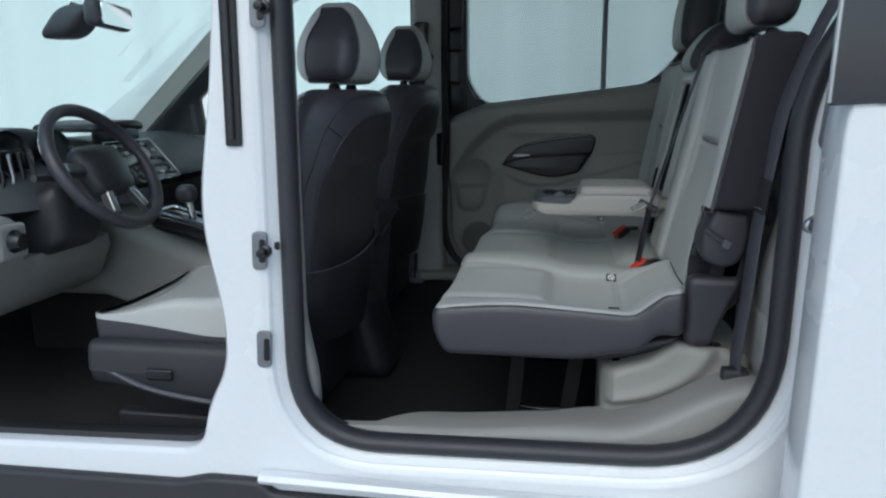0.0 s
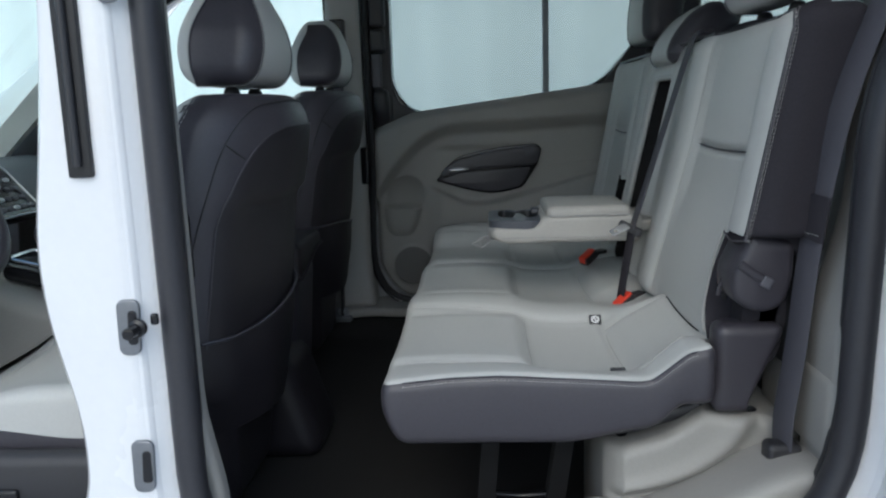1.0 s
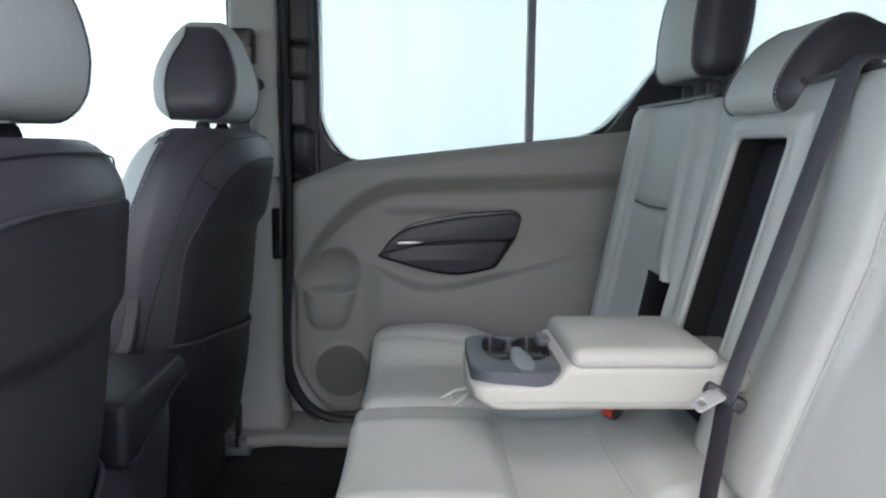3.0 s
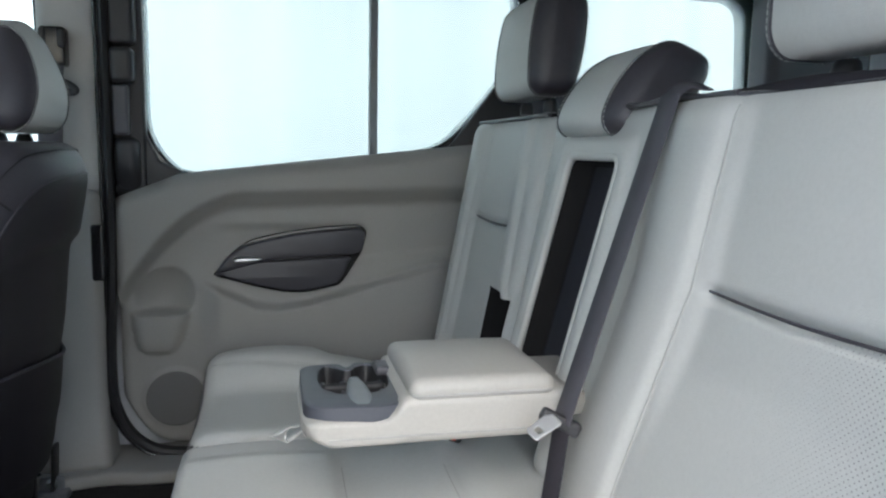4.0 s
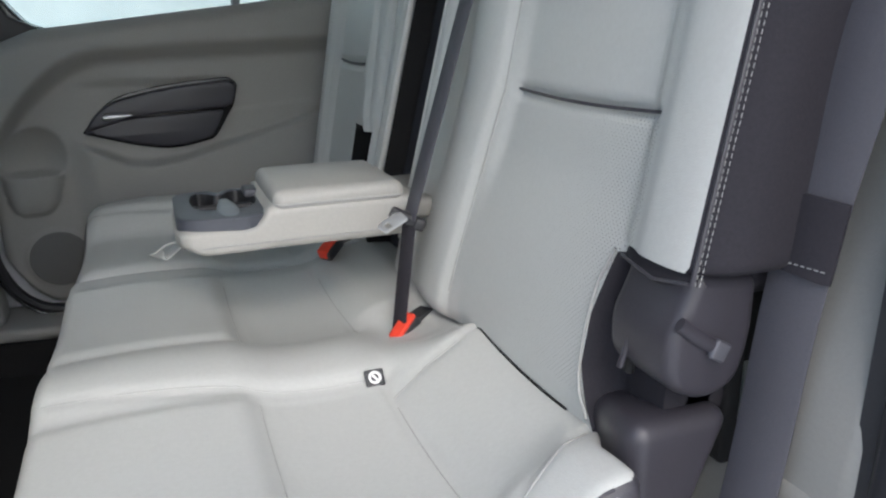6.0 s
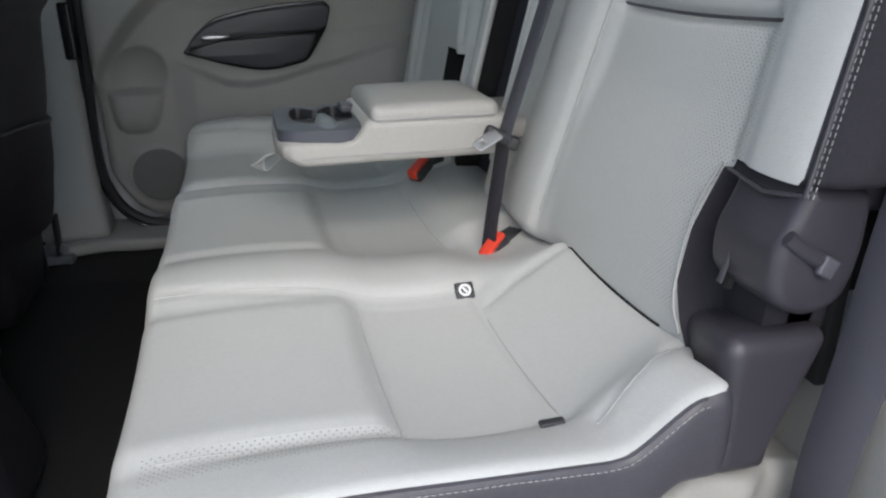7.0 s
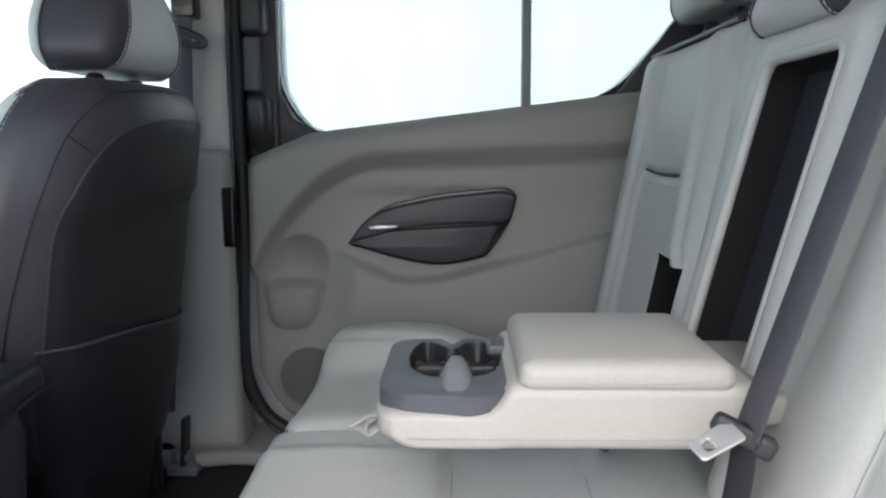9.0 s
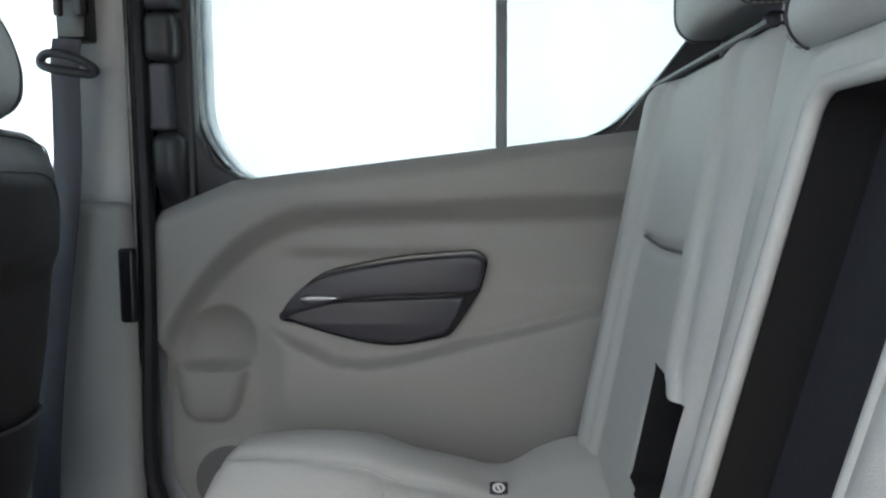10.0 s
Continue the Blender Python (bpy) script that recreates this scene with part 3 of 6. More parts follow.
apn = [(-1.34, 1.06, 1.20), (-0.94, 1.06, 1.57), (-0.66, 1.08, 1.835)]
structure("trim_pillar_front_near", sweep(smooth_path(apn, 6), circle(0.045, 8), (0, 1, 0)), light_plastic, "grey windscreen pillar trim on the driver's side", "pillar trim")
fd = plate([rounded([(-1.35, 0.66), (-0.27, 0.66), (-0.27, 1.205), (-1.30, 1.205)], 0.02)], 0.06, side(2.575), 0.015)
structure("door_1", fd, beige_plastic, "beige inner panel of the closed passenger door", "door")
sail = plate([rounded([(-1.34, 1.21), (-1.066, 1.21), (-1.082, 1.345), (-1.015, 1.408), (-0.98, 1.50), (-1.04, 1.50)], 0.006)], 0.03, side(2.56), 0.006)
sail_bar = sweep([(-1.10, 2.545, 1.212), (-1.112, 2.545, 1.322)], [(-0.010, -0.005), (0.010, -0.005), (0.007, 0.005), (-0.007, 0.005)], (0, 1, 0))
structure("trim_sail_bar", sail_bar, grey_plastic, "grey upright bar on the mirror trim", "mirror trim")
structure("trim_sail", sail, dark_plastic, "black triangular mirror trim beside the windscreen", "mirror trim")
rail = sweep(smooth_path([(-0.75, 2.545, 1.80), (-0.5, 2.55, 1.815), (0.5, 2.56, 1.825), (1.9, 2.56, 1.82)], 6), circle(0.035, 8, 0.022), (0, 0, 1))
structure("trim_roof_rail", rail, headliner, "light grey roof rail trim above the far windows", "roof trim")

# far sliding door's inner panel: bulges, creases, cup pocket and speaker field
XS = np.concatenate([np.linspace(-0.099, 0.70, 168), np.linspace(0.71, 0.90, 8)])
ZS = np.linspace(0.712, 1.392, 142)
gx, gz = np.meshgrid(XS, ZS, indexing="ij")
top_line = 1.318 + 0.116 * (gx - 0.028)
top_line = np.where(gx < 0.03, 1.318 - 0.40 * (0.03 - gx), top_line)
low_line = 0.708 + 0.13 * np.clip((0.03 - gx) / 0.13, 0, 1) ** 2.6
gz2 = low_line + (gz - ZS[0]) / (ZS[-1] - ZS[0]) * (top_line - low_line)
swage = 1.266 + 0.03 * (gx - 0.3) - 3.0 * np.clip(0.17 - gx, 0, 1) ** 2
crease = np.interp(gx, [-0.1, 0.075, 0.12, 0.185, 0.235, 0.30, 0.60, 0.9], [0.99, 1.085, 1.060, 1.028, 1.022, 1.030, 1.112, 1.19])
ridge = np.interp(gx, [-0.1, 0.40, 0.62, 0.9], [1.10, 1.133, 1.152, 1.17])
out = 0.034 * step(gz2, swage - 0.024, swage + 0.026) - 0.028 * step(gz2, top_line - 0.04, top_line + 0.01) ** 2
out += 0.022 * step(-gz2, -crease - 0.004, -crease + 0.009) * step(gx, 0.06, 0.12)
out += 0.004 * step(-gz2, -ridge - 0.002, -ridge + 0.006) * step(gx, 0.39, 0.44) * step(gz2, crease, crease + 0.02)
out += 0.010 * groove(gz2 - 0.95, 0.2)
cx = -0.012 + 0.10 * (gz2 - 1.02)
cupd = ((gx - cx - 0.006) / 0.062) ** 2 + ((gz2 - 1.050) / 0.066) ** 2
out -= 0.030 * np.clip(1 - cupd, 0, 1) ** 0.8 * step(gz2, 1.010, 1.022)
cupl = ((gx - cx) / (0.062 - 0.16 * np.clip(1.02 - gz2, 0, 0.1))) ** 4 + ((gz2 - 1.02) / 0.098) ** 4
out += 0.022 * np.clip(1 - cupl, 0, 1) ** 0.6 * step(-gz2, -1.024, -1.010)
spk = np.sqrt((gx - 0.014) ** 2 + (gz2 - 0.820) ** 2)
out += 0.003 * step(-spk, -0.074, -0.066)
hand = np.clip(1 - np.abs(gx - 0.27) / 0.19, 0, 1)
out -= 0.010 * step(hand, 0.0, 0.45) * step(gz2, crease - 0.005, crease + 0.01) * (1 - step(gz2, 1.19, 1.215))
edge = np.minimum((gx + 0.099) / 0.022, (gz2 - low_line) / 0.022)
out -= 0.022 * (1 - np.sqrt(1 - (1 - np.clip(edge, 0, 1)) ** 2))
gy = 2.567 - out
geo = Geo()
geo.v = [tuple(p) for p in np.stack([gx, gy, gz2], -1).reshape(-1, 3)]
NZ = len(ZS)
geo.f = [(i * NZ + j, (i + 1) * NZ + j, (i + 1) * NZ + j + 1, i * NZ + j + 1) for i in range(len(XS) - 1) for j in range(NZ - 1)]
k = len(geo.v)
geo.v += [(x, 2.60, z) for x, y, z in geo.v]
ring = [i * NZ for i in range(len(XS))] + [(len(XS) - 1) * NZ + j for j in range(1, NZ)] + [i * NZ + NZ - 1 for i in range(len(XS) - 2, -1, -1)] + [j for j in range(NZ - 2, 0, -1)]
geo.f += [(a, b, b + k, a + k) for a, b in zip(ring, ring[1:] + ring[:1])]
door2 = structure("door_2", geo, beige_plastic, "beige moulded inner panel of the closed sliding door", "door", 60)
grille = Geo()
for k in range(9):
    for a in range(max(1, int(6 * k))):
        t = 2 * math.pi * a / max(1, int(6 * k))
        r = 0.0068 * k
        grille.join(lathe([(0, 0.0030), (0.0012, 0.0026), (0.0016, -0.003)], pose(0.014 + r * math.cos(t), 2.5553, 0.820 + r * math.sin(t), 90, 0, 0), 5))
part("speaker_disc", lathe([(0, 0.0012), (0.062, 0.0012), (0.065, -0.004)], pose(0.014, 2.5553, 0.820, 90, 0, 0), 40), speaker_mesh, door2, "grey speaker mesh")
part("speaker_grille", grille, grey_plastic, door2, "round dotted speaker grille", kind="stuff")

# the dark pull handle with its pocket
pull = thing("door_pull", (0.27, 2.56, 1.06), "charcoal door pull with a pocket and chrome lever", "door handle")
UPPER = rounded([(0.104, 1.102), (0.125, 1.136), (0.165, 1.166), (0.28, 1.192), (0.415, 1.203), (0.433, 1.192), (0.424, 1.150), (0.405, 1.142), (0.22, 1.132)], [0.004, 0.02, 0.03, 0.1, 0.014, 0.012, 0.012, 0.01, 0.05])
LOWER = rounded([(0.102, 1.098), (0.15, 1.122), (0.22, 1.128), (0.403, 1.136), (0.385, 1.098), (0.372, 1.076), (0.285, 1.056), (0.20, 1.072)], [0.003, 0.02, 0.03, 0.01, 0.02, 0.012, 0.05, 0.05])
BACK = rounded([(0.098, 1.098), (0.16, 1.171), (0.28, 1.198), (0.42, 1.209), (0.438, 1.194), (0.426, 1.146), (0.392, 1.092), (0.376, 1.070), (0.285, 1.050), (0.20, 1.066)], [0.004, 0.04, 0.1, 0.014, 0.014, 0.012, 0.02, 0.012, 0.05, 0.05])
part("bezel", plate([BACK], 0.02, side(2.562), 0.002), gloss_black, pull)
up = plate([UPPER], 0.028, side(2.547), 0.006)
part("grip", up, handle_plastic, pull)
lo = plate([LOWER], 0.02, side(2.553), 0.005)
part("pocket", lo, handle_plastic, pull)
lev = rbox((0.142, 2.522, 1.124), (0.205, 2.548, 1.139), 0.006, 0.01)
lev.bend(lambda v: np.c_[v[:, 0], v[:, 1], 1.1335 + (v[:, 2] - 1.1315) * (1.0 - 0.75 * np.abs((v[:, 0] - 0.165) / 0.04) ** 1.5) + 0.05 * (v[:, 0] - 0.17)])
part("lever", lev, satin, pull, "small satin chrome release lever")

# ---- scuff plate and wheel-arch cover at the sliding door ----
sc = rbox((-0.10, 1.062, 0.60), (0.69, 1.185, 0.742), 0.02, 0.016)


def scuff_shape(v):
    x, y, z = v.T
    edge = np.interp(x, [-0.1, 0.0, 0.06, 0.10, 0.33, 0.40, 0.7], [0.02, 0.03, 0.10, 0.115, 0.12, 0.15, 0.16])
    y2 = 1.062 + (y - 1.062) / 0.123 * edge
    ribs = 0.0022 * np.sin((y2 - 1.08) * 2 * math.pi / 0.011) * step(y2, 1.08, 1.085) * step(-y2, -1.16, -1.15) * step(-x, -0.42, -0.38) * step(x, 0.05, 0.1)
    rise = 0.02 * step(x, 0.1, 0.4) + 0.10 * step(x, 0.42, 0.68)
    return np.c_[x, y2, z + (z > 0.70) * (rise + ribs - 0.009 * step(y2, 1.10, 1.2))]


structure("trim_scuff", sc.bend(scuff_shape), beige_plastic, "beige ribbed scuff plate along the open sill", "sill trim")
arch = rbox((0.416, 1.165, 0.62), (0.69, 1.42, 0.90), 0.018, 0.0055)


def arch_shape(v):
    x, y, z = v.T
    lift = np.interp(x, [0.416, 0.435, 0.50, 0.55, 0.62, 0.70], [-0.062, -0.060, -0.040, -0.006, -0.012, -0.030])
    z2 = z + lift * step(z, 0.70, 0.88)
    ring = np.sqrt(((x - 0.40) / 0.205) ** 2 + ((z2 - 0.905) / 0.125) ** 2)
    lip = 0.006 * groove(ring - 1.0, 0.09) - 0.012 * step(ring, 1.0, 1.16)
    near = 1 - step(y, 1.165, 1.20)
    return np.c_[x + 0.016 * (1 - step(y, 1.165, 1.21)) * (1 - step(x, 0.416, 0.45)), y - lip * near, z2]


structure("trim_arch", arch.bend(arch_shape), beige_plastic, "beige plastic cover over the wheel arch", "arch cover")
for ax, ay, az in ((0.452, 1.215, 0.842), (0.617, 1.195, 0.889)):
    plugh = thing("trim_plug", (ax, ay, az), "black oval plug in the beige arch cover", "plug")
    part("cap", lathe([(0, 0.004), (0.010, 0.003), (0.013, 0.0), (0.0, -0.002)], pose(ax, ay, az) @ Matrix.Diagonal((1.2, 0.8, 1, 1)), 14), gloss_black, plugh)
cpost = rbox((0.676, 1.060, 0.80), (0.80, 1.165, 1.85), 0.018, 0.03)


def post_shape(v):
    x, y, z = v.T
    return np.c_[x + 0.035 * step(z, 1.02, 1.22) + 0.10 * step(z, 1.30, 1.6), y, z]


structure("trim_pillar_near", cpost.bend(post_shape), beige_plastic, "beige trim on the inside of the near rear pillar", "pillar trim")
structure("trim_arch_block", rbox((0.672, 1.062, 0.86), (0.82, 1.30, 0.985), 0.02, 0.03), beige_plastic, "beige raised block behind the wheel-arch cover", "arch cover")
structure("trim_cargo_near", plate([rounded([(0.70, 0.62), (1.95, 0.62), (1.95, 1.36), (0.74, 1.36)], 0.02)], 0.04, side(1.10), 0.01), beige_plastic, "beige plastic cargo side trim", "side trim")
nb = rbox((-0.258, 1.066, 0.72), (-0.128, 1.098, 1.85), 0.010, 0.03)
nb.bend(lambda v: np.c_[v[:, 0] + 0.022 * step(-v[:, 2], -0.97, -0.80) * (v[:, 0] > -0.18), v[:, 1], v[:, 2]])
structure("trim_pillar_door", nb, beige_plastic, "beige plastic trim on the inside of the door pillar", "pillar trim")

outlet = thing("belt_slot", (-0.14, 1.098, 1.09), "black belt outlet in the beige door pillar trim", "slot")
part("opening", plate([rounded([(-0.156, 1.092), (-0.130, 1.120), (-0.130, 1.204), (-0.158, 1.206)], 0.006)], 0.006, side(1.0985), 0.001), gloss_black, outlet)
part("strap", strap([(-0.150, 1.100, 1.19), (-0.142, 1.108, 1.12), (-0.150, 1.112, 1.04)], 0.020, 0.0025, (0.6, 1, 0)), webbing, outlet)

# ---- rear bench ----
SEAM_Z = 1.253


def back_x(z):
    return 0.613 + 0.18 * (z - SEAM_Z)


def bump(d, w):
    return np.clip(1 - (d / w) ** 2, 0, 1)


bench = thing("rear_bench", (0.45, 1.54, FLOOR), "light grey leather rear bench with charcoal sides, wider section", "rear seat", "rear bench sections")

# back of the wider section; flat shape first, then the relief and the rake
BY0, BY1 = 1.128, 1.955


def near_relief(y, z):
    inner = np.interp(z, [1.0, 1.05, 1.253, 1.43], [1.562, 1.552, 1.500, 1.492])
    outer = np.full_like(y, 1.218) + 0.01 * step(-z, -1.2, -1.0)
    seat = step(y, outer - 0.002, outer + 0.03) * (1 - step(y, inner - 0.03, inner + 0.002))
    h = -0.012 * seat * (0.6 + 0.4 * step(-z, -1.40, -1.05)) + 0.010 * seat * bump(z - 1.06, 0.12)
    h += 0.010 * bump(y - 1.185, 0.06) * step(z, 1.0, 1.1)
    h += 0.012 * bump(y - (inner + 0.05), 0.06)
    h -= 0.0035 * groove(y - outer, 0.009) + 0.005 * groove(y - inner, 0.007)
    h -= 0.011 * groove(z - SEAM_Z + 0.004 * np.sin((y - 1.21) / 0.29 * math.pi), 0.0042) * seat
    return h


def recess_edge(y, z):
    a, b = np.abs(y - 1.7965) - 0.0605, z - 1.356
    return 0.016 - np.hypot(np.maximum(a, 0), np.maximum(b, 0)) - np.minimum(np.maximum(a, b), 0)


def center_relief(y, z):
    d = recess_edge(y, z)
    h = -0.034 * step(d, -0.003, 0.004)
    h += 0.010 * bump(d + 0.018, 0.024) * (z < 1.40)
    h -= 0.006 * step(z, 1.385, 1.41) * bump(y - 1.815, 0.12)
    return h


def rake(v, relief, thick=0.088, slant=None):
    d, y, z = v.T
    front = np.clip(1 - d / (thick * 0.55), 0, 1)
    y2 = y + slant(y, z) if slant else y
    return np.c_[back_x(z) + d - relief(y, z) * front, y2, z]


def recess_slant(y, z):
    return -0.16 * (z - 1.2) * step(y, 1.62, 1.71) * (1 - step(y, 1.895, 1.95))


flat = rbox((0, BY0, 0.955), (0.088, BY1, 1.442), 0.03, 0.0058)
fv = np.array(flat.v)
qa, qb = np.abs(fv[:, 1] - 1.7965) - 0.0605, fv[:, 2] - 1.356
rim_d = np.hypot(qa, qb)
crn = (qa > 0) & (qb > 0) & (np.abs(rim_d - 0.016) < 0.0034) & (fv[:, 0] < 0.03)
grow = 0.0191 / np.maximum(rim_d, 1e-6)
fv[crn, 1] = (1.7965 + np.sign(fv[:, 1] - 1.7965) * (0.0605 + qa * grow))[crn]
fv[crn, 2] = (1.356 + qb * grow)[crn]
oy, oz = 1.178 - fv[:, 1], fv[:, 2] - 1.4035
arc = (oy > 0) & (oz > 0) & (np.abs(np.hypot(oy, oz) - 0.030) < 0.0031) & (fv[:, 0] < 0.045)
grow = 0.030 / np.maximum(np.hypot(oy, oz), 1e-6)
fv[arc, 1], fv[arc, 2] = (1.178 - oy * grow)[arc], (1.4035 + oz * grow)[arc]
shaped = rake(fv, lambda y, z: near_relief(y, z) + center_relief(y, z) * step(y, 1.60, 1.64), slant=recess_slant)
# the trimmed lower outer corner, where the hinge cover sits
cut = np.interp(fv[:, 2], [0.955, 0.98, 1.0, 1.03, 1.08, 1.14], [1.215, 1.228, 1.246, 1.262, 1.263, 1.248])
shaped[:, 1] += (cut - 1.25) * bump(fv[:, 1] - 1.25, 0.05) * step(-fv[:, 2], -1.16, -1.14)
corner_in = step(-fv[:, 1], -1.251, -1.238) * step(-fv[:, 2], -1.15, -1.135)
shaped[:, 0] += 0.030 * corner_in * (fv[:, 0] < 0.05)
shaped[:, 1] += np.clip(1.180 - fv[:, 1], 0, 1) * step(-fv[:, 2], -1.152, -1.138)


def near_kind(m):
    d, y, z = m.T
    k = np.zeros(len(m), int)
    k[(y < 1.148) | ((d > 0.045) & (y < 1.9))] = 1
    k[(z < 1.140) & (y < 1.25)] = 1
    k[z > 1.4335] = 2
    k[(y < 1.178) & (z > 1.4035) & (np.hypot(y - 1.178, z - 1.4035) > 0.0298)] = 1
    k[(d > 0.045)] = 1
    ins = (y > 1.222) & (y < np.interp(z, [1.0, 1.253], [1.555, 1.497])) & (z < SEAM_Z - 0.006) & (z > 1.0) & (k == 0)
    k[ins] = 3
    k[(recess_edge(y, z) > -0.0030) & (d < 0.03) & (k == 0)] = 4
    k[(k == 4) & (recess_edge(y, z) > 0.010)] = 5
    return k


kinds = split(flat, near_kind)
backrest = part("backrest", pick(flat, kinds, 0, shaped), light_leather, bench, "light grey leather backrest cover", 60)
part("side_panel", pick(flat, kinds, 1, shaped), dark_cloth, bench, "charcoal fabric side and back panel", 60)
part("top_binding", pick(flat, kinds, 2, shaped), dark_cloth, bench, "charcoal binding along the top edge", 60)
part("insert", pick(flat, kinds, 3, shaped), perf_leather, bench, "perforated light grey leather insert", 60)
rim_line = [(1.7178, z) for z in np.linspace(1.02, 1.356, 24)] + [(1.736 - 0.0182 * math.cos(q), 1.356 + 0.0182 * math.sin(q)) for q in np.linspace(0.2, math.pi / 2, 6)]
rim_line += [(3.593 - y, z) for y, z in rim_line[::-1]]
rim_pts = []
for y, z in rim_line:
    ya, za = np.array([y]), np.array([z])
    rim_pts.append((float(back_x(z) - near_relief(ya, za)[0]) - 0.0030, float(y + recess_slant(ya, za)[0]), z))
part("recess_edge", sweep(rim_pts, circle(0.0060, 10), (1, 0, 0)), light_leather, bench, "rolled light grey leather edge", 60)
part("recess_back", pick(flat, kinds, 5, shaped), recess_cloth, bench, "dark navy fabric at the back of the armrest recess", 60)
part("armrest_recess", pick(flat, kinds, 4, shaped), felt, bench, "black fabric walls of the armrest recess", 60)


def near_face(y, z):
    """The x of the near backrest's front face."""
    a = np.array([y]), np.array([z])
    c = max(0.0, BY0 + 0.03 - y)
    e = max(0.0, z - 1.412)
    return float(back_x(z) - near_relief(*a)[0] + 0.03 - math.sqrt(max(0.03 ** 2 - min(c, 0.0299) ** 2 - min(e, 0.0299) ** 2, 0)))


outline = [(1.1478, z, -1.0, 0.0) for z in np.linspace(1.142, 1.40, 30)]
outline += [(1.178 - 0.030 * math.cos(q), 1.4035 + 0.030 * math.sin(q), -math.cos(q), math.sin(q)) for q in np.linspace(0, math.pi / 2, 9)]
outline += [(y, 1.4335, 0.0, 1.0) for y in np.linspace(1.19, 1.50, 20)]


def sewn(off, lift=0.0):
    """The cover's outline moved outwards over the rounded edge."""
    return [(near_face(y + ny * off, z + nz * off) - lift, y + ny * off, z + nz * off) for y, z, ny, nz in outline]


part("edge_piping", sweep(sewn(0.0008), circle(0.0019, 6), (1, 0, 0)), dark_leather, bench)
thread_work = stitches(sewn(0.0030, 0.0004)[:39], (-0.7, -0.7, 0), 0.0034, 0.0020, 0.00028)
thread_work.join(stitches(sewn(0.0054, 0.0004)[:39], (-0.7, -0.7, 0), 0.0034, 0.0020, 0.00028))
thread_work.join(stitches(sewn(0.0030, 0.0004)[38:], (-0.7, 0, 0.7), 0.0034, 0.0020, 0.00028))
top_pipe = [(back_x(1.436) + 0.004, y, 1.4365 + 0.002 * math.sin(y * 40)) for y in np.linspace(1.50, 1.93, 30)]
part("top_piping", sweep(top_pipe, circle(0.0035, 6), (1, 0, 0)), dark_leather, bench)
part("top_roll", sweep([(back_x(1.44) + 0.030, y, 1.432 + 0.003 * math.sin(y * 23)) for y in np.linspace(1.165, 1.62, 40)], circle(0.016, 12, 0.012), (0, 0, 1)), dark_cloth, bench, "charcoal rolled top edge")
part("seam_lining", sweep([(back_x(SEAM_Z) + 0.0075 + 0.004 * abs((y - 1.36) / 0.14), y, SEAM_Z - 0.004 * math.sin((y - 1.21) / 0.29 * math.pi)) for y in np.linspace(1.222, 1.496, 24)], circle(0.0016, 6), (1, 0, 0)), dark_leather, bench)

part("seam", sweep([(near_face(y, z) - 0.0004, y, z) for y, z in [(float(np.interp(z, [1.0, 1.05, 1.253, 1.43], [1.562, 1.552, 1.500, 1.492])), z) for z in np.linspace(1.0, 1.425, 40)]], circle(0.0011, 6), (1, 0, 0)), seam_leather, bench)

# cushion of the wider section
CX0, CX1 = 0.100, 0.605


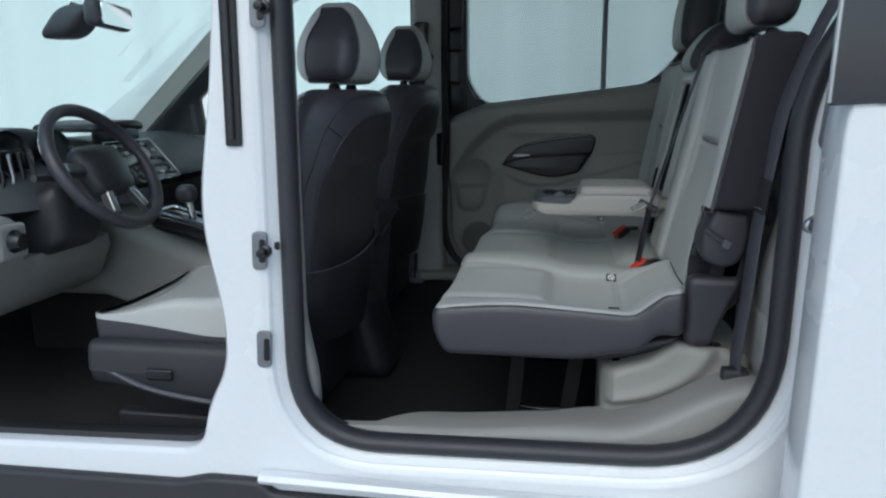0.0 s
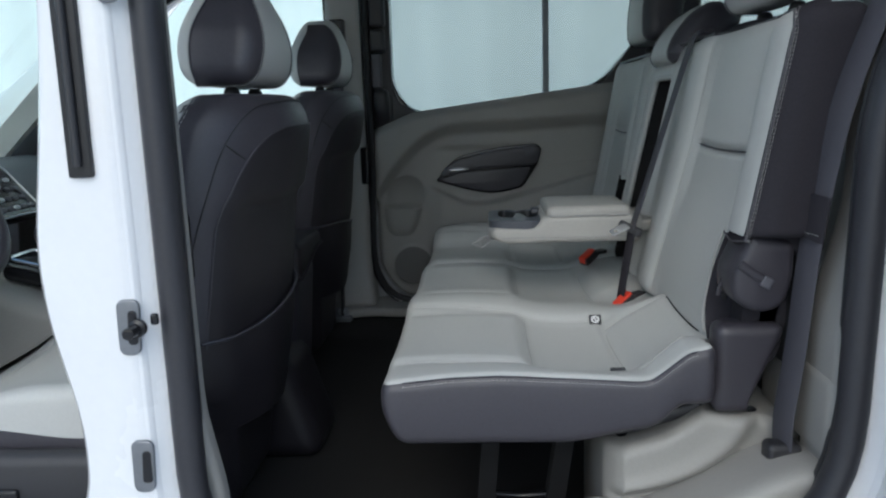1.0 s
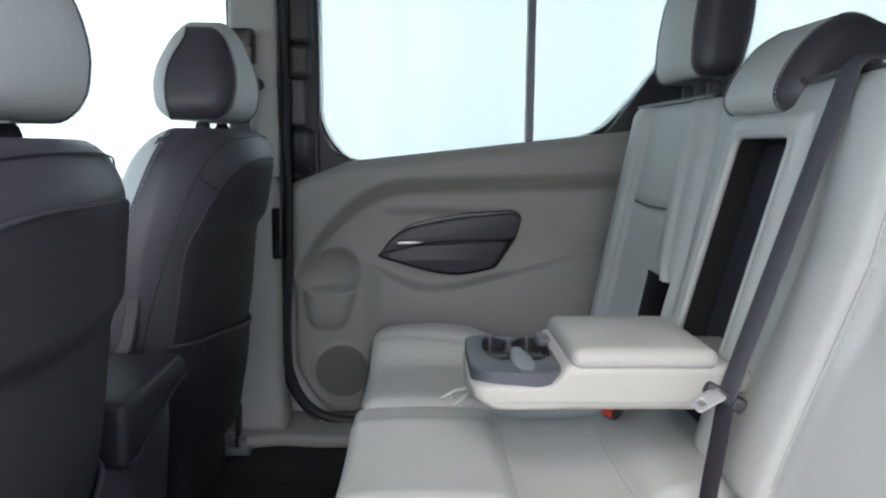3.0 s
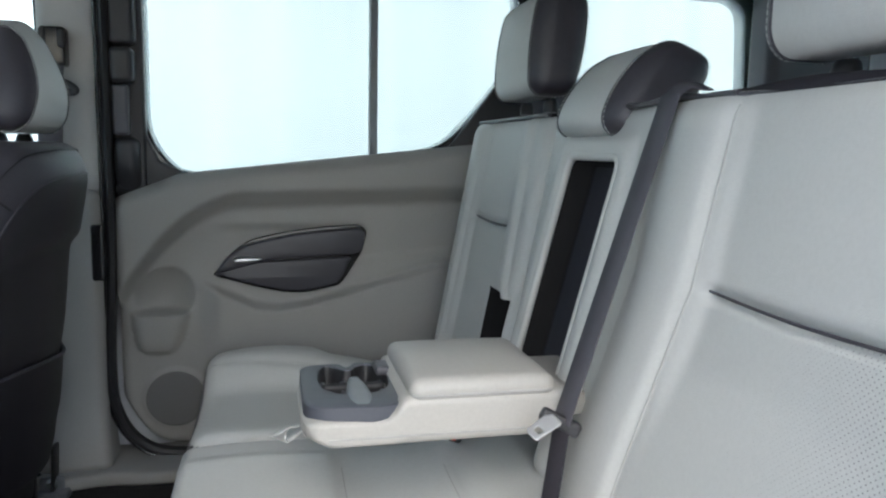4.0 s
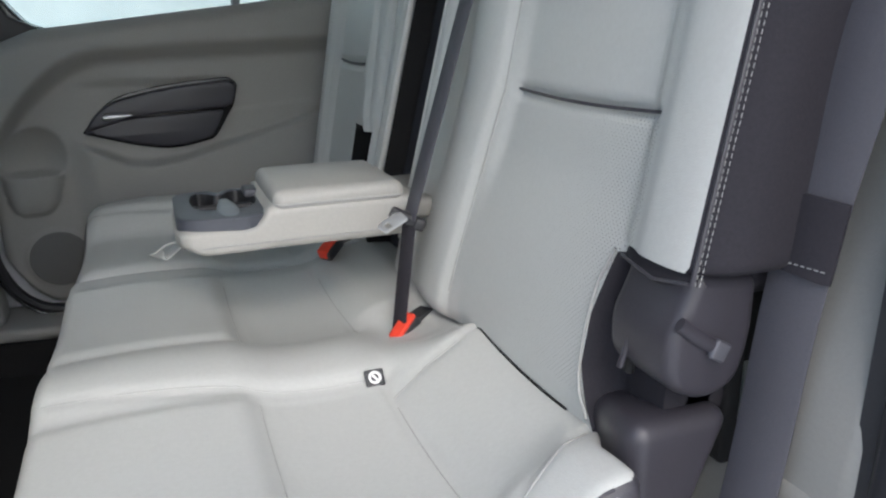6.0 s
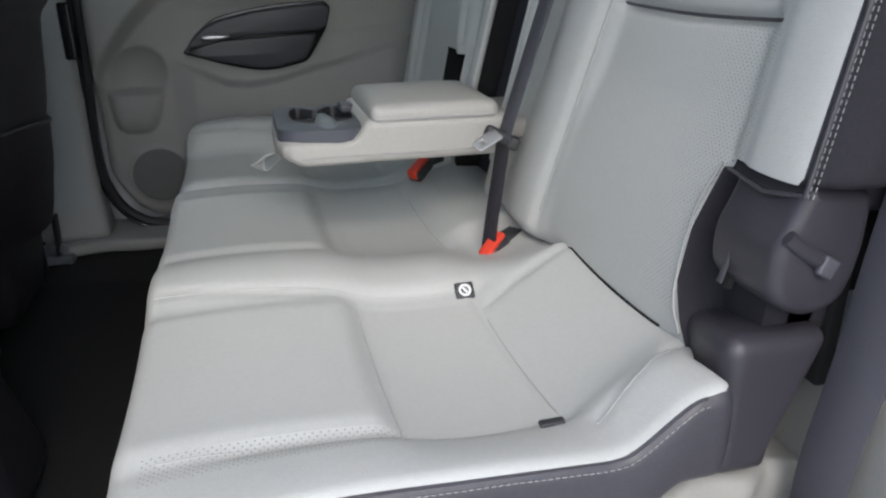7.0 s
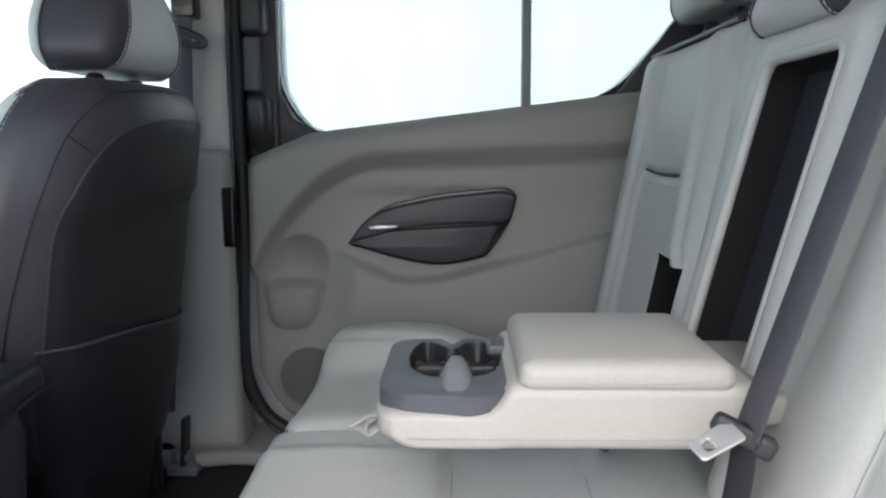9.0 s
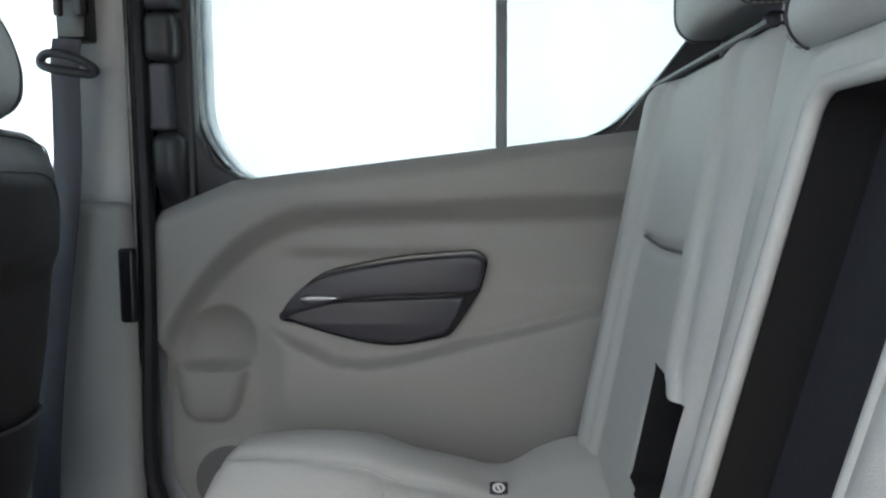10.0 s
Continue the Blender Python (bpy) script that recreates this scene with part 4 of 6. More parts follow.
def cushion_top(x, y, far=False):
    z = 0.947 + 0.0 * x
    z = z + 0.010 * bump(x - 0.20, 0.14)
    slab = np.clip((x - 0.458) / 0.105, 0, 1)
    z = z + (slab * (0.042 - 0.022 * step(y, 1.480, 1.525)) if not far else 0.036 * step(x, 0.440, 0.56))
    z = z - 0.012 * bump(x - 0.40, 0.10)
    if not far:
        seam = 1.487 + 0.02 * step(-x, -0.3, -0.1)
        pan = bump(y - 1.355, 0.15)
        z = z - 0.012 * pan + 0.013 * bump(y - 1.175, 0.05) * step(x, 0.15, 0.3) * 0.5
        z = z + 0.018 * bump(y - 1.548, 0.075) * (1 - step(x, 0.42, 0.52))
        z = z - 0.014 * bump(y - 1.76, 0.14) * (1 - step(x, 0.44, 0.5))
        z = z - 0.004 * groove(y - seam, 0.006) * (1 - step(x, 0.46, 0.49))
        z = z - 0.014 * bump(y - 1.595, 0.070) * step(x, 0.44, 0.50)
        near = 1 - step(y, 1.145, 1.235)
        edge = np.interp(x, [0.10, 0.20, 0.264, 0.374, 0.455, 0.475, 0.515, 0.56, 0.60], [0.956, 0.966, 0.968, 0.963, 0.957, 0.959, 0.977, 0.996, 1.003])
        z = z + (edge - z) * near
        lat = (y > 1.215) & (y < 1.49)
        lat2 = (y > 1.62) & (y < 1.90)
        z = z - 0.0035 * groove(y - 1.221, 0.006) * step(-x, -0.47, -0.455) * step(x, 0.16, 0.2)
        z = z - 0.0035 * groove(y - (1.187 + 0.38 * (x - 0.467)), 0.006) * step(x, 0.46, 0.475)
        z = z - 0.004 * groove(y - (1.450 + 0.25 * (x - 0.455)), 0.006) * step(x, 0.455, 0.47)
        flat_in = step(y, 1.212, 1.250) * (1 - step(y, 1.455, 1.492)) + step(y, 1.61, 1.65) * (1 - step(y, 1.87, 1.90))
        z = z + flat_in * (0.009 * (1 - step(x, 0.296, 0.323)) - 0.0015 * groove(x - 0.320, 0.005))
        z = z - 0.004 * groove(x - 0.457, 0.006) * lat
        z = z - 0.004 * groove(x - 0.463, 0.006) * lat2
    else:
        z = z + 0.014 * bump(y - 2.28, 0.10) * step(-x, -0.46, -0.38) + 0.026 * bump(y - 2.31, 0.11) * bump(x - 0.25, 0.22) - 0.010 * bump(y - 2.13, 0.13)
        z = z - 0.006 * groove(y - (2.245 + 0.02 * step(-x, -0.3, -0.1)), 0.0075) * (1 - step(x, 0.45, 0.48))
        lat = (y > 1.99) & (y < 2.245)
        z = z - 0.005 * groove(x - 0.317, 0.0075) * lat - 0.007 * groove(x - 0.457, 0.0075) * lat
    return z


def cushion_shape(v, far=False):
    x, y, z = v.T
    top = cushion_top(x, y, far)
    k = (z - 0.86) / (0.95 - 0.86)
    low = 0.862 + 0.02 * step(x, 0.35, 0.47) + 0.035 * step(x, 0.46, 0.56)
    z2 = low + (top - low) * k
    lo, hi = (1.90, 2.375) if far else (1.128, 1.955)
    sidebulge = 0.005 * np.sin(np.clip(k, 0, 1) * math.pi)
    y2 = y - sidebulge * (1 - step(y, lo, lo + 0.05)) + sidebulge * step(y, hi - 0.05, hi) * far
    if not far:
        x = x - 0.048 * (1 - step(y, 1.19, 1.27)) * step(x, 0.45, 0.60)
    x2 = x - 0.010 * np.sin(np.clip(k, 0, 1) * math.pi) * (1 - step(x, 0.10, 0.16)) + 0.022 * (1 - k) * (1 - step(x, 0.10, 0.2))
    return np.c_[x2, y2, z2]


def cushion_kind(m):
    x, y, z = m.T
    k = np.zeros(len(m), int)
    k[(y < 1.1525) & (z < 0.9456)] = 1
    k[(z < 0.938) & (x < 0.125)] = 1
    k[z < 0.87] = 1
    k[(k == 0) & (y > 1.20) & (y < 1.235) & (x < 0.32) & (x > 0.12) & (z > 0.93)] = 2
    return k


flat = rbox((CX0, BY0 + 0.01, 0.86), (CX1, BY1 - 0.01, 0.95), 0.015, 0.0066)
kinds = split(flat, cushion_kind)
shaped = cushion_shape(np.array(flat.v))
perf_cushion = perforate(mat("perforated_cushion", LEATHER, 0.5, bump=0.3, scale=420, vary=0.05, pattern="cells"), 0.0062, (0, 1))
part("cushion", pick(flat, kinds, 0, shaped), light_leather, bench, "light grey leather seat cushion", 60)
part("skirt", pick(flat, kinds, 1, shaped), dark_leather, bench, "charcoal leather skirt round the cushion", 60)
part("perforated_strip", pick(flat, kinds, 2, shaped), perf_cushion, bench, "", 60)


def rim(xs, y, dz=-0.017, far=False):
    return [(x - 0.048 * float(step(x, 0.45, 0.60)), y, float(cushion_top(np.array([x]), np.array([y + 0.02]), far)[0]) + dz) for x in xs]


xs = np.linspace(0.13, 0.575, 44)
part("edge_piping", sweep(rim(xs, 1.1412, -0.0040), circle(0.0014, 6), (0, 1, 0)), dark_leather, bench)
thread_work.join(stitches(rim(xs, 1.1365, -0.0085), (0, -0.7, 0.7), 0.0034, 0.0020, 0.00028))
part("stitching", thread_work, thread, bench, "white top stitching", kind="stuff")


def cushion_seam(pts, parent, far=False, n=14, r=0.0007):
    """A fine sewn line over the cushion's top."""
    line = []
    for (xa, ya), (xb, yb) in zip(pts, pts[1:]):
        for k in range(n):
            x, y = xa + (xb - xa) * k / n, ya + (yb - ya) * k / n
            flat_x = x
            for _ in range(4):
                flat_x = x + (0 if far else 0.048 * (1 - float(step(y, 1.19, 1.27))) * float(step(flat_x, 0.45, 0.60)))
            line.append((x, y, float(cushion_top(np.array([flat_x]), np.array([y]), far)[0]) + 0.0004))
    part("seam", sweep(line, circle(r, 6), (0, 0, 1)), seam_leather, parent)


cushion_seam([(0.135, 1.224), (0.30, 1.221), (0.457, 1.221)], bench)
cushion_seam([(0.110, 1.507), (0.20, 1.500), (0.317, 1.489), (0.465, 1.487)], bench)
cushion_seam([(0.317, 1.224), (0.317, 1.485)], bench)
cushion_seam([(0.457, 1.224), (0.457, 1.448)], bench)
cushion_seam([(0.467, 1.187), (0.513, 1.202), (0.561, 1.225)], bench, r=0.0012)
cushion_seam([(0.457, 1.450), (0.50, 1.461), (0.545, 1.4725)], bench)
cushion_seam([(0.317, 1.62), (0.317, 1.88)], bench)
cushion_seam([(0.463, 1.62), (0.463, 1.88)], bench)


def gap_line(ys):
    """Where the cushion meets the backrest."""
    out = []
    for y in ys:
        x = 0.56
        for _ in range(12):
            z = float(cushion_top(np.array([x]), np.array([y]))[0])
            x = near_face(y, z)
        out.append((x + 0.0012, y, z - 0.0002))
    return out


# Felt-black cord laid along the joint as its crevice shade.
part("gap_shade", sweep(gap_line(np.linspace(1.275, 1.476, 24)), circle(0.0026, 8), (0, 0, 1)), felt, bench, "dark strip painted in for the shade between cushion and backrest")


def pan(y0, y1, parent):
    g = rbox((0.19, y0 + 0.02, 0.845), (0.56, y1, 0.872), 0.012, 0.04)
    g.bend(lambda v: np.c_[v[:, 0], v[:, 1], v[:, 2] + 0.03 * step(v[:, 0], 0.42, 0.56)])
    part("seat_pan", g, dark_plastic, parent)


pan(1.175, 1.92, bench)
for ly in (1.30, 1.82):
    for lx, tx in ((0.235, 0.255), (0.345, 0.375)):
        part("leg", sweep([(lx, ly, FLOOR), (lx + 0.004, ly, 0.66), (tx, ly, 0.84)], [(-0.014, -0.02), (0.014, -0.02), (0.014, 0.02), (-0.014, 0.02)], (0, 1, 0)), felt, bench)
    part("crossbar", tube([(0.24, ly, 0.70), (0.30, ly + 0.01, 0.69), (0.36, ly, 0.70)], 0.008), gloss_black, bench)
    part("foot_latch", rbox((0.21, ly - 0.03, FLOOR), (0.40, ly + 0.03, FLOOR + 0.03), 0.008, 0.05), gloss_black, bench)

# hinge covers at the outer end of the near back
hinge = rbox((0.560, 1.160, 0.895), (0.655, 1.250, 1.024), 0.016, 0.012)
hinge.bend(lambda v: np.c_[v[:, 0] - 0.045 * np.clip((1.015 - v[:, 2]) / 0.11, 0, 1) * step(v[:, 0], 0.60, 0.655) + 0.016 * step(v[:, 1], 1.18, 1.25) * (v[:, 0] < 0.60), v[:, 1], v[:, 2] - 0.012 * step(v[:, 1], 1.18, 1.25) * (v[:, 2] > 0.96)])
part("hinge_cover", hinge, cover_plastic, bench, "charcoal plastic hinge cover")
DRUM = rounded([(0.577, 1.060), (0.577, 1.100), (0.588, 1.122), (0.598, 1.150), (0.656, 1.140), (0.657, 1.089), (0.645, 1.050), (0.612, 1.041)], [0.02, 0.03, 0.02, 0.01, 0.012, 0.03, 0.03, 0.03])
part("recliner_drum", plate([DRUM], 0.080, side(1.190), 0.011), cover_plastic, bench, "rounded charcoal recliner housing")
part("recliner_arm", rbox((0.602, 1.158, 1.118), (0.700, 1.24, 1.172), 0.014, 0.02), dark_cloth, bench)
lever = sweep([(0.584, 1.150, 1.112), (0.600, 1.149, 1.100), (0.616, 1.148, 1.090)], circle(0.006, 10, 0.004), (0, 1, 0))
part("recliner_lever", lever, cover_plastic, bench)
part("lever_paddle", rbox((-0.0075, -0.003, -0.008), (0.0075, 0.003, 0.008), 0.0025, 0.01).move(pose(0.619, 1.146, 1.087, 0, 28, 0)), grey_plastic, bench, "smooth grey lever paddle")
part("guide_strip", sweep([(0.574, 1.204, 1.056), (0.580, 1.202, 1.085), (0.590, 1.200, 1.118)], circle(0.0028, 8), (0, 1, 0)), cover_plastic, bench)
part("guide_slot", sweep([(0.583, 1.205, 1.050), (0.589, 1.203, 1.085), (0.597, 1.201, 1.122)], circle(0.0045, 8), (0, 1, 0)), felt, bench)
# Black sheet added to darken the open cavity behind the drum.
part("cavity_shade", rbox((0.660, 1.175, 0.96), (0.676, 1.262, 1.20), 0.005, 0.05), felt, bench)
part("notch_roll", sweep(smooth_path([(back_x(1.14) + 0.010, 1.155, 1.146), (back_x(1.14) + 0.004, 1.185, 1.139), (back_x(1.14) + 0.006, 1.212, 1.141), (back_x(1.14) + 0.014, 1.234, 1.140)], 6), circle(0.010, 10), (0, 0, 1)), dark_cloth, bench)
part("hem", sweep([(back_x(1.142) - 0.006, 1.148, 1.143), (back_x(1.14) - 0.012, 1.18, 1.138), (back_x(1.14) - 0.008, 1.210, 1.140), (back_x(1.14) - 0.004, 1.232, 1.141)], circle(0.0014, 6), (0, 0, 1)), dark_leather, bench)
cover_edge = [(1.246, 1.141), (1.262, 1.10), (1.264, 1.05), (1.256, 1.012), (1.236, 0.992)]
part("cover_edge", sweep(smooth_path([(back_x(z) + 0.001, y + 0.002, z) for y, z in cover_edge], 6), circle(0.0016, 8), (1, 0, 0)), seam_leather, bench)

# narrow far section of the bench
far = thing("rear_bench", (0.45, 2.16, FLOOR), "light grey leather rear bench, narrower section beside the door", "rear seat", "rear bench sections")


def far_relief(y, z):
    a = np.interp(z, [1.0, 1.25, 1.43], [2.030, 2.064, 2.075])
    b = np.interp(z, [1.0, 1.25, 1.43], [2.31, 2.305, 2.30])
    seat = step(y, a - 0.002, a + 0.03) * (1 - step(y, b - 0.03, b + 0.002))
    h = -0.008 * seat + 0.010 * bump(y - 2.335, 0.05) + 0.007 * bump(y - (a - 0.03), 0.035)
    h -= 0.006 * groove(y - a, 0.008) + 0.006 * groove(y - b, 0.008) + 0.005 * groove(y - (a - 0.052), 0.008)
    h -= 0.011 * groove(z - SEAM_Z + 0.004 * np.sin((y - 2.06) / 0.24 * math.pi), 0.0042) * seat
    return h


flat = rbox((0, 1.962, 0.955), (0.088, 2.395, 1.442), 0.03, 0.0068)
fv = np.array(flat.v)
shaped = rake(fv, far_relief, slant=lambda y, z: -0.5 * (z - 1.09) * bump(y - 2.045, 0.075) * step(z, 1.0, 1.03) * (1 - step(z, 1.142, 1.165)))


def latch_edge(y, z):
    return np.minimum(np.minimum(y - 1.992, 2.114 - y), np.minimum(1.140 - z, z - 1.03))


shaped[:, 0] += 0.05 * step(latch_edge(fv[:, 1], fv[:, 2]), -0.003, 0.003) * (fv[:, 0] < 0.02)


def far_kind(m):
    d, y, z = m.T
    k = np.zeros(len(m), int)
    k[d > 0.045] = 1
    k[z > 1.4335] = 2
    k[(latch_edge(y, z) > -0.005) & (d < 0.02)] = 3
    return k


kinds = split(flat, far_kind)
part("backrest", pick(flat, kinds, 0, shaped), light_leather, far, "light grey leather backrest cover", 60)
part("back_panel", pick(flat, kinds, 1, shaped), dark_cloth, far, "charcoal fabric back panel", 60)
part("top_binding", pick(flat, kinds, 2, shaped), dark_cloth, far, "charcoal binding along the top edge", 60)
part("latch_opening", pick(flat, kinds, 3, shaped), felt, far, "black latch opening", 60)
part("seam_lining", sweep([(back_x(SEAM_Z) + 0.0078 + 0.004 * abs((y - 2.185) / 0.12), y, SEAM_Z - 0.004 * math.sin((y - 2.06) / 0.24 * math.pi)) for y in np.linspace(2.07, 2.30, 20)], circle(0.0022, 6), (1, 0, 0)), dark_leather, far)
part("top_piping", sweep([(back_x(1.436) + 0.004, y, 1.4365) for y in np.linspace(1.98, 2.375, 20)], circle(0.0035, 6), (1, 0, 0)), dark_leather, far)
flat = rbox((CX0, 1.952, 0.86), (CX1, 2.375, 0.95), 0.03, 0.0075)
kinds = split(flat, cushion_kind)
shaped = cushion_shape(np.array(flat.v), True)
part("cushion", pick(flat, kinds, 0, shaped), light_leather, far, "light grey leather seat cushion", 60)
part("skirt", pick(flat, kinds, 1, shaped), dark_leather, far, "charcoal leather skirt round the cushion", 60)
cushion_seam([(0.115, 2.265), (0.20, 2.255), (0.317, 2.2455), (0.457, 2.245)], far, True)
cushion_seam([(0.317, 1.995), (0.317, 2.243)], far, True)
cushion_seam([(0.457, 1.995), (0.457, 2.243)], far, True)
pan(1.98, 2.34, far)
for ly in (2.02, 2.30):
    part("leg", sweep([(0.25, ly, FLOOR), (0.27, ly, 0.84)], [(-0.014, -0.02), (0.014, -0.02), (0.014, 0.02), (-0.014, 0.02)], (0, 1, 0)), dark_plastic, far)

# ---- headrests ----


def headrest(name, at, size, label, group, bands, r=0.042, lean=0.0, wrap=None, stalks=True, cap=0.062, taper=0.10, dome=0.0, front=-1.0):
    """A headrest with light leather round the middle and dark cheeks; bands: the half-width of the light part; front: where the cheeks end."""
    w, d, h = size
    head = thing(name, at, label, "headrest", group)
    flat = rbox((-d / 2, -w / 2, 0), (d / 2, w / 2, h), min(r, d * 0.48), 0.009)

    def shape(v):
        x, y, z = v.T
        k = z / h
        x2 = x * (0.86 + 0.22 * np.sin(np.clip(k, 0, 1) * math.pi * 0.72)) * (1 - 1.5 * taper * np.clip(k - 0.3, 0, 1) ** 1.3) + lean * (z - h / 2)
        y2 = y * (1.0 - taper * np.clip(k - 0.15, 0, 1) ** 1.2 - 0.05 * np.clip(0.35 - k, 0, 1))
        x2 = x2 + 0.012 * (np.abs(y) / (w / 2)) ** 2.4 * np.tanh(-x / 0.02)
        z = z - dome * np.clip((k - 0.5) / 0.5, 0, 1) * (np.abs(y) / (w / 2)) ** 2.2
        if wrap:
            x2, z = wrap(x2, z)
        return np.c_[x2 + at[0], y2 + at[1], z + at[2]]

    fv = np.array(flat.v)
    close = np.abs(np.abs(fv[:, 1]) - bands) < 0.0046
    fv[close, 1] = np.sign(fv[close, 1]) * bands
    flat.v = [tuple(p) for p in fv]
    sv = shape(fv)
    kinds = split(flat, lambda m: ((np.abs(m[:, 1]) > bands) & (m[:, 0] > front)).astype(int))
    kinds = np.where((kinds == 1) & (np.array([np.array(flat.v)[list(f)].mean(0)[1] for f in flat.f]) > 0), 2, kinds)
    pad = part("pad", pick(flat, kinds, 0, sv), light_leather, head, "light grey leather pad", 60)
    for k in (1, 2):
        part("cheek", pick(flat, kinds, k, sv), dark_leather, head, "charcoal leather cheek", 60)
    # seams between pad and cheeks
    work = Geo()
    for k in (1, 2):
        for line in border(flat, kinds, k, sv):
            mid = sum(line, Vector()) / len(line)
            part("seam", sweep(line, circle(0.0018, 6), (0, 1, 0), True), dark_leather, head)
            s = -1 if k == 1 else 1
            off = [p + (p - mid).normalized() * 0.0012 + Vector((0, s * 0.0045, 0)) for p in line]
            off += off[:1]
            work.join(stitches(off, (0, 0, 0.01), lift=0.0))
    part("stitching", work, thread, head, "white top stitching", kind="stuff")
    if stalks:
        for s in (-1, 1):
            sy = at[1] + s * cap
            stalk = part("stalk", tube([(at[0] + 0.004, sy, at[2] - 0.09), (at[0] + 0.004, sy, at[2] + 0.02)], 0.0055, fine=0), chrome, head)
            part("guide", lathe([(0, 0.010), (0.008, 0.010), (0.011, 0.007), (0.013, 0.0), (0.013, -0.014), (0, -0.014)], pose(at[0] + 0.004, sy, at[2] - (0.018 if cap > 0.07 else 0.012)), 16), dark_plastic, stalk)
    return head


HRZ = 1.462
headrest("headrest", (0.700, 1.368, HRZ), (0.245, 0.105, 0.175), "light grey leather rear headrest with charcoal cheeks", "rear headrests", 0.0945, r=0.027, lean=0.12)
headrest("headrest", (0.700, 2.180, HRZ + 0.012), (0.245, 0.105, 0.175), "light grey leather rear headrest with charcoal cheeks", "rear headrests", 0.0945, r=0.027, lean=0.12)


def comma(x, z):
    return x + 0.055 * np.clip(z / 0.11, 0, 1) ** 1.6, z - 0.02 * np.clip((x - 0.0) / 0.05, 0, 1.5)


headrest("headrest", (0.672, 1.815, 1.400), (0.205, 0.108, 0.118), "low grey leather middle headrest hooked over the backrest", "rear headrests", 0.074, r=0.028, lean=0.1, wrap=comma, stalks=False)

# ---- folding armrest with cup holders ----
arm = thing("armrest", (0.42, 1.742, 1.03), "folded-down light grey leather armrest with two cup holders", "armrest")
AY0, AY1 = 1.652, 1.835
base = rbox((0.256, AY0, 1.052), (0.565, AY1, 1.108), 0.012, 0.009)


def arm_base(v):
    x, y, z = v.T
    f = 1 - step(x, 0.256, 0.30)
    k = np.abs((y - CY + 0.03) / 0.092)
    inside = step(y, AY0 + 0.022, AY0 + 0.034) * step(-y, -AY1 + 0.014, -AY1 + 0.028) * step(x, 0.262, 0.270)
    squash = 1 - (0.42 + 0.30 * inside) * (1 - step(x, 0.352, 0.372))
    z2 = 1.052 + (z - 1.052) * squash
    return np.c_[x + 0.03 * f * np.clip(k - 0.45, 0, 1) ** 2, y, z2 + 0.010 * f ** 2 * (z < 1.07)]


part("body", base.bend(arm_base), shaded_arm_leather, arm, "light grey leather body", 60)
lid = rbox((0.374, AY0 + 0.001, 1.096), (0.545, AY1 - 0.001, 1.125), 0.0125, 0.006)
lid.bend(lambda v: np.c_[v[:, 0], v[:, 1], v[:, 2] + step(v[:, 2], 1.10, 1.124) * 0.007 * (1 - ((v[:, 1] - 1.7435) / 0.09) ** 2) * (1 - ((v[:, 0] - 0.455) / 0.085) ** 4)])
part("lid", lid, shaded_arm_leather, arm, "padded light grey leather lid", 60)
loop = [(0.376, AY0 + 0.0005), (0.543, AY0 + 0.0005), (0.543, AY1 - 0.0005), (0.376, AY1 - 0.0005)]
part("lid_seam", sweep([(x, y, 1.1075) for x, y in rounded(loop, 0.012)], circle(0.0018, 6), (0, 0, 1), True), seam_leather, arm)
for sy in (AY0 - 0.0004, AY1 + 0.0004):
    part("bottom_seam", sweep([(x, sy, 1.0640) for x in np.linspace(0.285, 0.56, 16)], circle(0.0011, 6), (0, 0, 1)), seam_leather, arm)
part("hinge_end", rbox((0.50, AY0 + 0.006, 1.07), (0.62, AY1 - 0.006, 1.098), 0.010, 0.03), beige_plastic, arm)
TRAY = rounded([(0.260, AY0 + 0.010), (0.345, AY0 + 0.002), (0.373, AY0 + 0.022), (0.373, AY1 - 0.012), (0.340, AY1 - 0.004), (0.330, AY1 - 0.006), (0.319, 1.808), (0.308, AY1 - 0.006), (0.260, AY1 - 0.010)], [0.034, 0.03, 0.008, 0.01, 0.01, 0.004, 0.004, 0.004, 0.034])
WELL = rounded([(0.279, 1.765), (0.283, 1.728), (0.300, 1.706), (0.345, 1.706), (0.361, 1.728), (0.365, 1.765), (0.360, 1.800), (0.346, 1.822), (0.330, 1.812), (0.3235, 1.797), (0.314, 1.797), (0.305, 1.812), (0.291, 1.822), (0.282, 1.800)], 0.010, 4)
part("tray", plate([TRAY, WELL], 0.004, pose(0, 0, 1.096), 0.001), tray_plastic, arm, "blue-grey plastic cup holder tray")
part("tray_skirt", plate([TRAY], 0.012, pose(0, 0, 1.064), 0.003), grey_plastic, arm)
band = [(x, y, 1.0835) for x, y in TRAY]
part("tray_side", sweep(band, [(-0.0028, -0.018), (0.0015, -0.018), (0.0010, 0.0135), (-0.0028, 0.0135)], (0, 0, 1), True), tray_plastic, arm)
wall, n = Geo(), len(WELL)
for k, (shrink, z) in enumerate(((0.0, 1.0965), (0.0015, 1.090), (0.004, 1.078), (0.008, 1.0735))):
    wall.v += [(x, y, z) for x, y in grown_line(WELL, -shrink)]
wall.f = [(k * n + i, k * n + (i + 1) % n, (k + 1) * n + (i + 1) % n, (k + 1) * n + i) for k in range(3) for i in range(n)] + [tuple(3 * n + i for i in range(n))]
part("cup_well", wall, rubber, arm, "black twin cup holder well")
